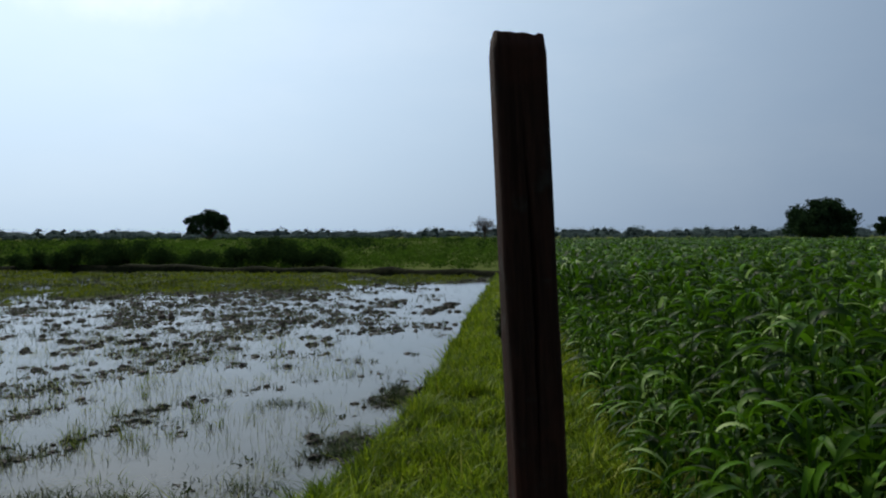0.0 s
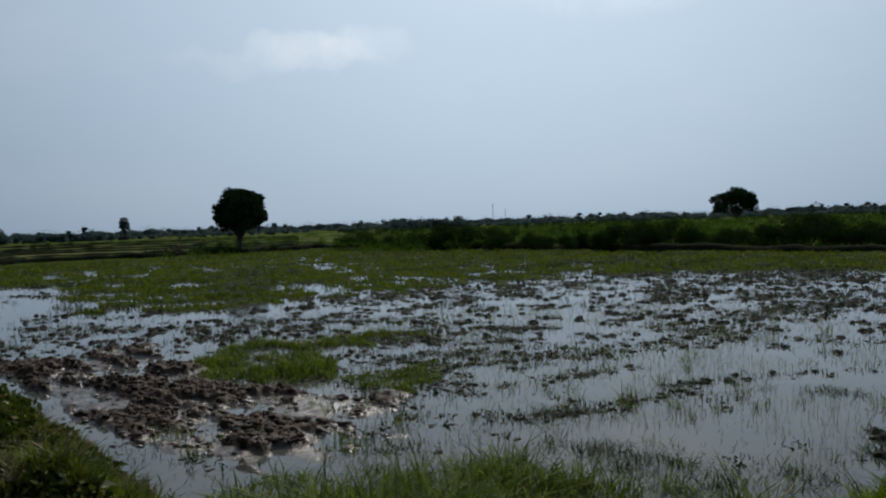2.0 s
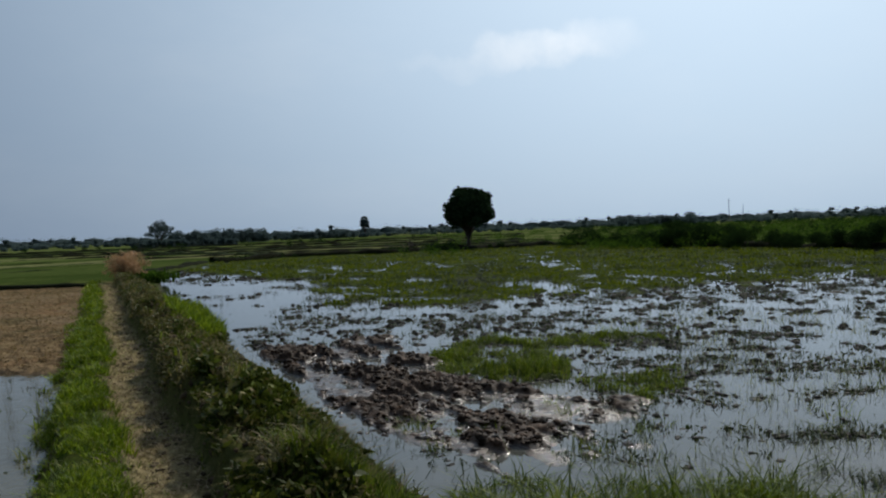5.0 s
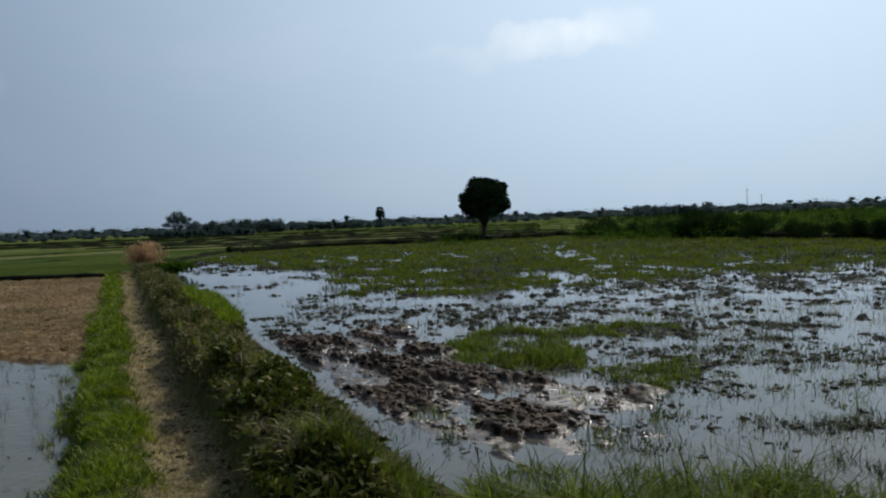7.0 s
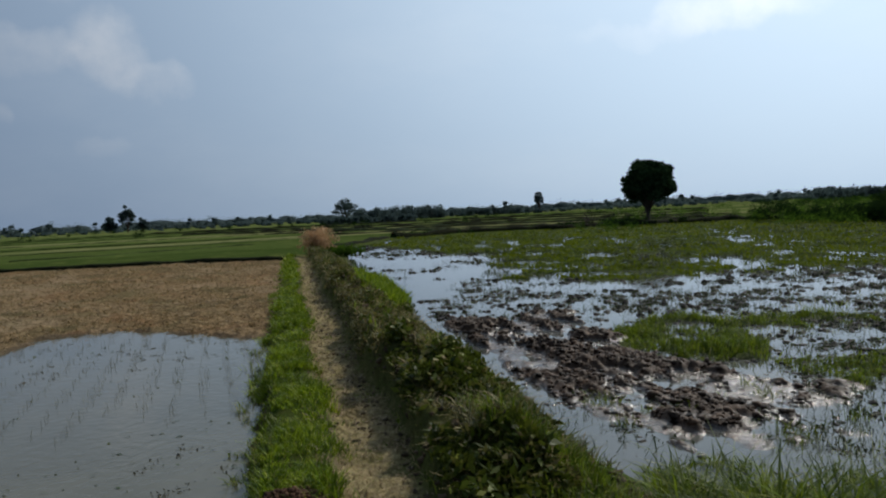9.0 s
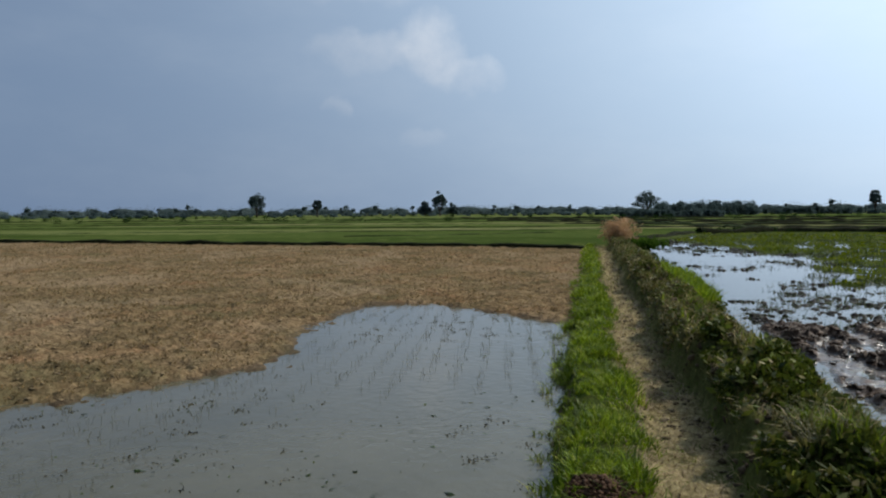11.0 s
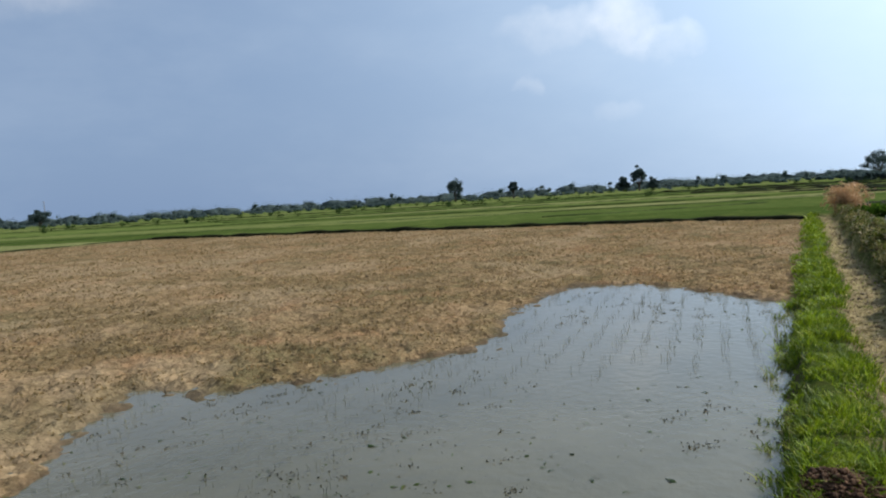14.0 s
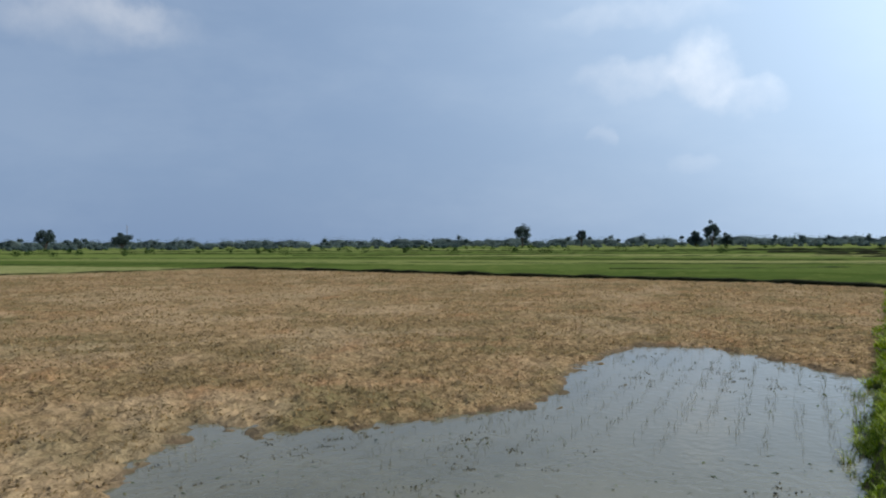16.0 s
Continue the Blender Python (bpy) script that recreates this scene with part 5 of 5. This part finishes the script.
    tagged(new("bund_weeds", mesh_from("bund_weeds", v, q, None, M_BUSH)), "ragged dark weeds along the paddy's far bund", "weeds", kind="stuff")
    # copses
    for yaw0, yaw1, r, h, seed in ((76.5, 69.5, 260.0, 5.2, 1), (79.0, 71.5, 190.0, 2.0, 4), (43.0, 37.6, 230.0, 4.2, 2), (69.0, 63.0, 300.0, 3.4, 3)):
        cs, ss = [], []
        for i in range(70):
            x, y = at(rng.uniform(yaw1, yaw0), r + rng.normal(0, 6))
            k = 0.75 + 0.3 * rng.random()
            for zz in rng.uniform(0.08, 0.78, 3):
                cs.append((x, y, h * k * zz))
                ss.append(h * 0.3)
        v, q = leaf_cloud(cs, ss, 90, 0.32, rng, 0.8)
        tagged(new("copse", mesh_from("copse", v, q, None, M_FAR_HAZED)), "distant copse forming a dark even band", "woods", kind="stuff")
    # palest, farthest band, its haze painted as leaf colour
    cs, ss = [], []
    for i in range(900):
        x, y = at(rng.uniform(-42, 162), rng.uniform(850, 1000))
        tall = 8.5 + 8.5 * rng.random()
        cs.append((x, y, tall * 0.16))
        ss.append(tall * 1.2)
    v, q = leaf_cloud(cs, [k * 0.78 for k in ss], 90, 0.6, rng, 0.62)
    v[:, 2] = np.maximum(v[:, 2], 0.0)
    tagged(new("skyline_woods", cored("skyline_woods", v, q, cs, [k * 0.62 for k in ss], rng, M_HAZY, M_WOODS_HAZED, 0.55)), "woods along the skyline with pale haze painted into the leaf colour", "woods", kind="stuff")
    # far woods all round the horizon
    for reach, count, low, high, leaf in ((330.0, 700, 0.8, 3.0, 0.5), (560.0, 1500, 1.2, 6.0, 0.75)):
        cs, ss = [], []
        for i in range(count):
            yaw, r = rng.uniform(-42, 162), reach * rng.uniform(0.85, 1.35)
            x, y = at(yaw, r)
            swell = float(fbm(np.array([yaw]), np.array([reach]), 0.22, 301, 4)[0])
            tall = low + (high - low) * np.clip(3.2 * swell - 1.1, 0, 1) * (0.5 + 0.7 * rng.random())
            for zz in (0.2, 0.6):
                cs.append((x + rng.normal(0, 2), y, tall * zz))
                ss.append(0.8 + tall * 0.38)
        if reach > 500:
            for i in range(300):
                yaw, r = rng.uniform(-42, 162), rng.uniform(380, 520)
                x, y = at(yaw, r)
                tall = 3.5 + 4.5 * rng.random() ** 1.5
                for j in range(5):
                    cs.append((x + rng.normal(0, tall * 0.3), y + rng.normal(0, 2.0), tall * (0.15 + 0.13 * j)))
                    ss.append(tall * 0.27)
        v, q = leaf_cloud(cs, [k * 1.02 for k in ss], 34, leaf * 0.52, rng, 0.8)
        v[:, 2] = np.maximum(v[:, 2], 0.0)
        # beyond 500 m the darker core colour paints the shade inside the crowns
        hue = M_WOODS_HAZED if reach > 500 else M_FAR_HAZED
        tagged(new("far_woods", cored("far_woods", v, q, cs[::2], [k * 0.85 for k in ss[::2]], rng, hue, M_FAR_HAZED, 0.85)), "line of distant trees with blue-green haze painted into the leaf colour", "woods", kind="stuff")


plant_bushes()


# dead brushwood where the footpath meets the cross bund
def brush_pile():
    rng = np.random.default_rng(17)
    x, y = -32.3, 6.1
    cs = [(x + rng.normal(0, 0.30), y + rng.normal(0, 0.26), 0.15 + 1.15 * rng.random()) for _ in range(52)]
    v, q = leaf_cloud(cs, [0.33] * 52, 70, 0.10, rng, 0.9)
    w = v.reshape(-1, 4, 3)
    c = w.mean(1, keepdims=True)
    w[:, 1::2] = c + (w[:, 1::2] - c) * 0.4
    v = w.reshape(-1, 3)
    v[:, 2] = np.maximum(v[:, 2], 0.05)
    tagged(new("dead_shrub", mesh_from("dead_shrub", v, q, None, M_DRYBUSH)), "reddish-brown dead shrub standing on the bund", "shrub")
    cs = [(x + 1.2 * rng.normal(), y + 0.7 + 0.5 * rng.normal(), 0.2 + 0.2 * rng.random()) for _ in range(20)]
    v, q = leaf_cloud(cs, [0.26] * 20, 50, 0.10, rng, 0.7)
    v[:, 2] = np.maximum(v[:, 2], 0.05)
    tagged(new("bund_shrub", mesh_from("bund_shrub", v, q, None, M_SCRUB)), "green shrub growing beside the dead one", "bush")


brush_pile()


# ---------------------------------------------------------------- cross bunds of the far plots
def bund(points, width, height, label, mat, seed, wobble=0.25):
    pts = np.array(points, float)
    seg = np.linalg.norm(np.diff(pts, axis=0), axis=1)
    s = np.concatenate([[0], np.cumsum(seg)])
    m = int(s[-1] / 0.6) + 2
    t = np.linspace(0, s[-1], m)
    x, y = np.interp(t, s, pts[:, 0]), np.interp(t, s, pts[:, 1])
    dx, dy = np.gradient(x), np.gradient(y)
    ln = np.hypot(dx, dy)
    nx, ny = -dy / ln, dx / ln
    off = wobble * (value_noise(t * 0.35, t * 0, seed) - 0.5)
    h = height * (0.65 + 0.7 * value_noise(t * 0.9, t * 0 + 3, seed + 1))
    base = ground_z(x, y)
    cols = []
    for u, k in ((-0.5, -0.15), (-0.34, 0.75), (-0.12, 1.0), (0.15, 0.95), (0.36, 0.7), (0.5, -0.15)):
        cols.append(np.stack([x + nx * (u * width + off), y + ny * (u * width + off), 0.02 + h * k + (base - 0.1) * 0.3], -1))
    v = np.stack(cols, 1).reshape(-1, 3)
    i = np.arange(m - 1)[:, None] * 6
    q = np.vstack([i + np.array([[k, k + 1, k + 7, k + 6]]) for k in range(5)])
    ob = new("bund", mesh_from("bund", v, q, None, mat, True))
    return tagged(ob, label, "bund", kind="structure")


m, n = material("bund_earth_shaded")
place = n.put("ShaderNodeTexCoord").outputs["Object"]
grain = n.noise(6.0, 5.0, 0.65, vec=place)
# near-black earth: the shade of the backlit faces is put into this colour
col = n.ramp(grain, [(0.3, (0.005, 0.006, 0.003)), (0.55, (0.013, 0.015, 0.006)), (0.8, (0.034, 0.038, 0.013))])
bump = n.put("ShaderNodeBump", {"Height": grain, "Strength": 0.8, "Distance": 0.1})
finish(n, n.put("ShaderNodeBsdfPrincipled", {"Base Color": col, "Roughness": 0.95, "Specular IOR Level": 0.03, "Normal": bump.outputs[0]}).outputs[0])
M_BUND_SHADED = m


m, n = material("bund_grass")
place = n.put("ShaderNodeTexCoord").outputs["Object"]
grain = n.noise(3.0, 5.0, 0.65, vec=place)
col = n.ramp(grain, [(0.3, (0.012, 0.02, 0.005)), (0.55, (0.024, 0.036, 0.009)), (0.8, (0.07, 0.075, 0.026))])
finish(n, n.put("ShaderNodeBsdfPrincipled", {"Base Color": col, "Roughness": 0.95, "Specular IOR Level": 0.03}).outputs[0])
M_GREENBUND = m


def lay_bunds():
    dark, green = "low earth bund edging the fields, shade put into its colour", "low grassy bund between the far plots"
    bund([(-32.0, 5.0), (-34.5, 1.0), (-37.2, -9.4), (-41.2, -21.0), (-44.7, -36.0)], 0.55, 0.22, "earth bund at the far side of the fallow field, shade put into its colour", M_BUND_SHADED, 1)
    bund([(-45.0, -36.3), (-30.0, -41.8), (-12.0, -47.5)], 0.6, 0.12, dark, M_BUND_SHADED, 2)
    bund([(3.0, 31.0), (-4.5, 34.3), (-14.0, 36.4), (-25.0, 39.3), (-45.0, 44.4)], 0.9, 0.30, "bund at the far side of the paddy, shade put into its colour", M_BUND_SHADED, 3)
    bund([(-45.3, 44.3), (-48.6, 42.5), (-51.0, 35.5), (-51.6, 29.0), (-54.4, 22.2), (-53.8, 15.8)], 1.2, 0.40, dark, M_BUND_SHADED, 4, 1.2)
    bund([(-53.6, 15.3), (-40.2, 8.5), (-35.0, 7.5)], 0.8, 0.24, "low bund at the paddy's far corner, shade put into its colour", M_BUND_SHADED, 5)
    # plots beyond, strip after strip
    for k, (near_r, height) in enumerate(((52.0, 0.13), (64.0, 0.12), (76.0, 0.16), (92.0, 0.14), (112.0, 0.2), (138.0, 0.22), (170.0, 0.26))):
        yaw0, yaw1 = (84.0, 100.0 + 6.0 * k) if k % 2 == 0 else (78.0, 148.0)
        steps = np.linspace(yaw0, min(yaw1, 150.0), 7)
        pts = [at(a, near_r * (1.0 + 0.05 * math.sin(a * 0.11 + k)) / max(0.55, math.cos(radians(a - 104.0)))) for a in steps]
        bund(pts, 0.7, height, green, M_GREENBUND, 10 + k)
    for k, (r0, r1, height) in enumerate(((70.0, 76.0, 0.22), (80.0, 92.0, 0.26), (98.0, 108.0, 0.30), (124.0, 130.0, 0.34), (160.0, 170.0, 0.4))):
        bund([at(a, r0 + (r1 - r0) * (a - 50.0) / 32.0 + 2.0 * math.sin(a * 0.3 + k)) for a in np.linspace(50.0, 80.0 + 3.0 * k, 8)], 1.4, height, "rough weedy bund between the far plots", M_BUND_SHADED, 30 + k)
    bund([(-66.0, 60.0), (-78.0, 43.0), (-100.0, 30.0)], 0.8, 0.22, green, M_GREENBUND, 8)
    bund([(-55.2, 23.0), (-80.0, 24.0), (-120.0, 20.0)], 0.9, 0.30, green, M_GREENBUND, 9)


lay_bunds()


# ---------------------------------------------------------------- fence
def post_mesh(name, height, width, depth, seed, cracks=True, sides=28, rings=60):
    """A split hardwood post with uneven faces, a worn top and a long drying crack."""
    vs = []
    for i in range(rings + 1):
        t = i / rings
        z = -0.35 + (height + 0.35) * t
        for k in range(sides):
            a = 2 * math.pi * k / sides
            c, s_ = math.cos(a), math.sin(a)
            # rounded square
            q = (abs(c) ** 7 + abs(s_) ** 7) ** (-1 / 7) * (1.05 - 0.05 * t)
            w = q * (1.0 + 0.07 * noise.noise((c * 1.5 + seed, s_ * 1.5, z * 3.0)) + 0.025 * noise.noise((c * 6, s_ * 6 + seed, z * 5.0)))
            crack = 0.0
            if cracks:
                face = abs((a - 1.5 * math.pi - 0.08 * math.sin(z * 9.0) - 0.05 * noise.noise((z * 14.0, seed, 0))))
                crack = 0.42 * math.exp(-(face / (0.05 + 0.05 * noise.noise((z * 6.0, seed, 2.0)))) ** 2) * math.sin(min(1, max(0, (t - 0.70) / 0.27)) * math.pi)
                crack += 0.10 * math.exp(-((a - 1.5 * math.pi + 0.42 + 0.06 * math.sin(z * 7.0)) / 0.045) ** 2) * (0.5 + 0.5 * noise.noise((z * 3.0, seed, 7.0)))
            w *= 1.0 - crack
            drop = 0.0
            if i == rings:
                w *= 0.93
                drop = 0.004 * noise.noise((c * 3.2, s_ * 3.2 + seed, 5.0)) - 0.006 * c + (0.003 if c > 0.55 else 0.0)
            elif i == rings - 1:
                drop = -0.004 - 0.006 * c
            vs.append((c * w * width / 2 + 0.006 * noise.noise((z * 1.7, seed, 1.0)), s_ * w * depth / 2, z + drop))
    top = len(vs)
    vs.append((0, 0, height - 0.012))
    quads = [(i * sides + k, i * sides + (k + 1) % sides, (i + 1) * sides + (k + 1) % sides, (i + 1) * sides + k) for i in range(rings) for k in range(sides)]
    tris = [(rings * sides + k, rings * sides + (k + 1) % sides, top) for k in range(sides)]
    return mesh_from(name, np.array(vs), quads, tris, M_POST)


def raise_fence():
    z0 = float(ground_z(0.45, 1.36)[0])
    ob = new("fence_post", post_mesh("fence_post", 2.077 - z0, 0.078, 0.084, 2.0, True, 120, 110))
    ob.matrix_world = pose(0.541, 1.255, z0, -1.0, -2.6, 3.0)
    tagged(ob, "tall weathered dark brown wooden fence post with a drying crack", "post", "fence posts")
    for x, y, h, w, turn in ((2.44, 21.0, 2.08, 0.13, -1.5), (4.6, 38.0, 2.05, 0.15, 1.0)):
        z = float(ground_z(x, y)[0])
        ob = new("fence_post", post_mesh("fence_post", h, w, w, x, False))
        ob.matrix_world = pose(x, y, z, 0, turn, 20)
        tagged(ob, "slim dark wooden fence post on the grassy bank", "post", "fence posts")
    # crooked stake with bark hanging from it
    z = float(ground_z(1.2, 10.6)[0])
    root = tagged(new("fence_stake"), "short crooked dark stake wrapped in withered vine", "stake")
    root.location = (1.2, 10.6, z)
    v, q = join_tubes([tube([(0, 0, -0.1), (-0.02, 0, 0.35), (0.02, 0.02, 0.7), (0.06, 0.0, 1.0)], [0.04, 0.05, 0.035, 0.028], 8)])
    part("stem", mesh_from("stem", v, q, None, M_BARK, True), root)
    rng = np.random.default_rng(71)
    v, q = leaf_cloud([(-0.03, -0.02, 0.22), (0.03, 0.0, 0.34), (-0.04, 0.0, 0.45), (0.02, -0.02, 0.56), (0.0, 0.0, 0.3)], [0.09, 0.10, 0.09, 0.06, 0.1], 90, 0.035, rng, 1.3)
    part("dead_vine", mesh_from("dead_vine", v, q, None, M_STALK), root, "dark withered vine")
    v, q = tube([(0.459, 1.25, 1.33), (0.525, 2.1, 1.22), (0.80, 5.8, 0.80), (1.17, 10.57, z + 0.30)], [0.0013] * 4, 6)
    tagged(new("fence_wire", mesh_from("fence_wire", v, q, None, M_WIRE, True)), "pale slack fence wire running from post to stake", "wire")
    v, q = tube([(1.22, 10.6, z + 0.6), (1.8, 15.5, 0.95), (2.44, 21.0, 1.3)], [0.003] * 3, 6)
    tagged(new("fence_wire", mesh_from("fence_wire", v, q, None, M_WIRE, True)), "pale slack fence wire running from stake to post", "wire")


raise_fence()


# masts on the skyline
def masts():
    for yaw, top, r in ((35.1, 1.45, 420.0), (34.15, 1.0, 520.0), (135.6, 1.5, 420.0)):
        x, y = at(yaw, r)
        h = 1.75 + r * math.tan(radians(top))
        v, q = join_tubes([tube([(0, 0, 0), (0, 0, h)], [0.22, 0.12], 5), tube([(-0.8, 0, h * 0.93), (0.8, 0, h * 0.93)], [0.08, 0.08], 4)])
        ob = new("utility_mast", mesh_from("utility_mast", v, q, None, M_WIRE))
        ob.location = (x, y, 0)
        tagged(ob, "thin grey mast on the horizon", "mast")


masts()


# ---------------------------------------------------------------- maize
def maize_leaf(rng, z0, yaw, length, width, rise, seg=6, fold=True):
    """One arching strap leaf, folded along its midrib: verts and quads."""
    vs, qs = [], []
    c, s_ = math.cos(yaw), math.sin(yaw)
    twist = rng.normal(0, 0.9)
    px, pz, ang = 0.0, z0, rise
    curl = (rise + 0.7 + 1.3 * rng.random()) / seg
    for i in range(seg + 1):
        t = i / seg
        w = width * (0.55 + 0.9 * t) * (1 - t) ** 0.7 if t < 1 else 0.0
        w = max(w, 0.001)
        sway = 0.02 * math.sin(t * 5 + twist)
        lift = w * 0.35
        tw = twist * t
        for u in ((-1, 0, 1) if fold else (-1, 1)):
            oy = u * w * math.cos(tw) + sway
            oz = (lift if u else 0.0) + u * w * math.sin(tw)
            vs.append((px * c - oy * s_, px * s_ + oy * c, pz + oz))
        px += math.cos(ang) * length / seg
        pz += math.sin(ang) * length / seg
        ang -= curl
    step_ = 3 if fold else 2
    for i in range(seg):
        for k in range(step_ - 1):
            a = i * step_ + k
            qs.append((a, a + 1, a + step_ + 1, a + step_))
    return np.array(vs), np.array(qs)


def maize_meshes(seed, height, leaves, seg=6, fold=True, wide=1.05):
    rng = np.random.default_rng(seed)
    stem = tube([(0, 0, -0.05), (rng.normal(0, 0.015), rng.normal(0, 0.015), height * 0.45), (rng.normal(0, 0.03), rng.normal(0, 0.03), height * 0.82)], [0.011, 0.009, 0.004], 5)
    out = []
    plane = rng.random() * 6.283
    for i in range(leaves):
        t = (i + 0.5) / leaves
        yaw = plane + (i % 2) * math.pi + rng.normal(0, 0.9)
        out.append(maize_leaf(rng, height * (0.03 + 0.73 * t), yaw, (0.27 + 0.19 * math.sin(t * 3.0)) * height * (0.58 + 0.34 * rng.random()), (0.023 + 0.015 * rng.random()) * wide, 1.12 - 0.2 * (1 - t) + rng.normal(0, 0.26), seg, fold))
    return stem, out


def grow_maize():
    rng = np.random.default_rng(21)
    kinds, plain = [], []
    for k in range(8):
        stem, leaf = maize_meshes(100 + k, 1.46 + 0.12 * rng.random(), 19, 8)
        kinds.append((stem, leaf, join_tubes(leaf)))
        plain.append(join_tubes(maize_meshes(200 + k, 1.46 + 0.12 * rng.random(), 10, 4, False, 1.35)[1]))
    # places in rows parallel to the fence
    px, py = [], []
    for row in range(110):
        off = 0.85 + row * 0.40
        t = np.arange(1.6, 75.0, 0.20)
        x = 0.35 + 0.09 * t + off + rng.normal(0, 0.05, len(t))
        y = t + rng.normal(0, 0.06, len(t))
        px.append(x)
        py.append(y)
    x, y = np.concatenate(px), np.concatenate(py)
    r = np.hypot(x, y)
    yaw = np.degrees(np.arctan2(-x, y))
    keep = (r > 2.9) & (yaw > -42) & (r < 75)
    x, y, r = x[keep], y[keep], r[keep]
    order = np.argsort(r)
    x, y, r = x[order], y[order], r[order]
    z = ground_z(x, y)
    near = 290
    roots = []
    for k in range(8):
        (sv, sq), each, (lv, lq) = kinds[k]
        roots.append((mesh_from("stalk", sv, sq, None, M_CORN, True), [mesh_from("leaf", v, q, None, M_CORN, True) for v, q in each], mesh_from("leaves", lv, lq, None, M_CORN, True)))
    for i in range(near):
        k = i % 8
        gap = x[i] - (0.35 + 0.09 * y[i])
        sc = (0.60 + 0.26 * min(1.0, max(0.0, (gap - 0.8) / 1.0))) * (0.9 + 0.25 * rng.random())
        m4 = pose(x[i], y[i], z[i], rng.normal(0, 4), rng.normal(0, 4), rng.random() * 360) @ Matrix.Diagonal((sc, sc, sc, 1))
        root = new("maize_plant")
        root.matrix_world = m4
        tagged(root, "young green maize plant with arching strap leaves", "maize", "maize plants by the fence")
        part("stalk", roots[k][0], root)
        if i < 170:
            for leaf in roots[k][1]:
                part("leaf", leaf, root)
        else:
            part("leaves", roots[k][2], root)
    vs, qs, o = [], [], 0
    keep_chance = np.clip((16.0 / r) ** 1.1, 0.16, 1)
    for i in range(near, len(x)):
        if rng.random() > keep_chance[i]:
            continue
        (sv, sq), _, (lv, lq) = kinds[rng.integers(8)]
        if r[i] > 9:
            v, q = plain[rng.integers(8)]
        else:
            v, q = np.vstack([sv, lv]), np.vstack([sq, lq + len(sv)])
        a, sc = rng.random() * 6.283, 0.9 + 0.17 * rng.random()
        wide = 1.0 if r[i] < 16 else min(1.9, (r[i] / 16.0) ** 0.5)
        c, s_ = math.cos(a), math.sin(a)
        p = np.stack([(v[:, 0] * c - v[:, 1] * s_) * sc * wide, (v[:, 0] * s_ + v[:, 1] * c) * sc * wide, v[:, 2] * sc], -1)
        vs.append(p + np.array([x[i], y[i], z[i]]))
        qs.append(q + o)
        o += len(v)
    me = mesh_from("maize_field", np.vstack(vs), np.vstack(qs), None, M_CORN, True)
    tagged(new("maize_field", me), "dense green maize crop reaching back to the trees", "crop", kind="stuff")


grow_maize()
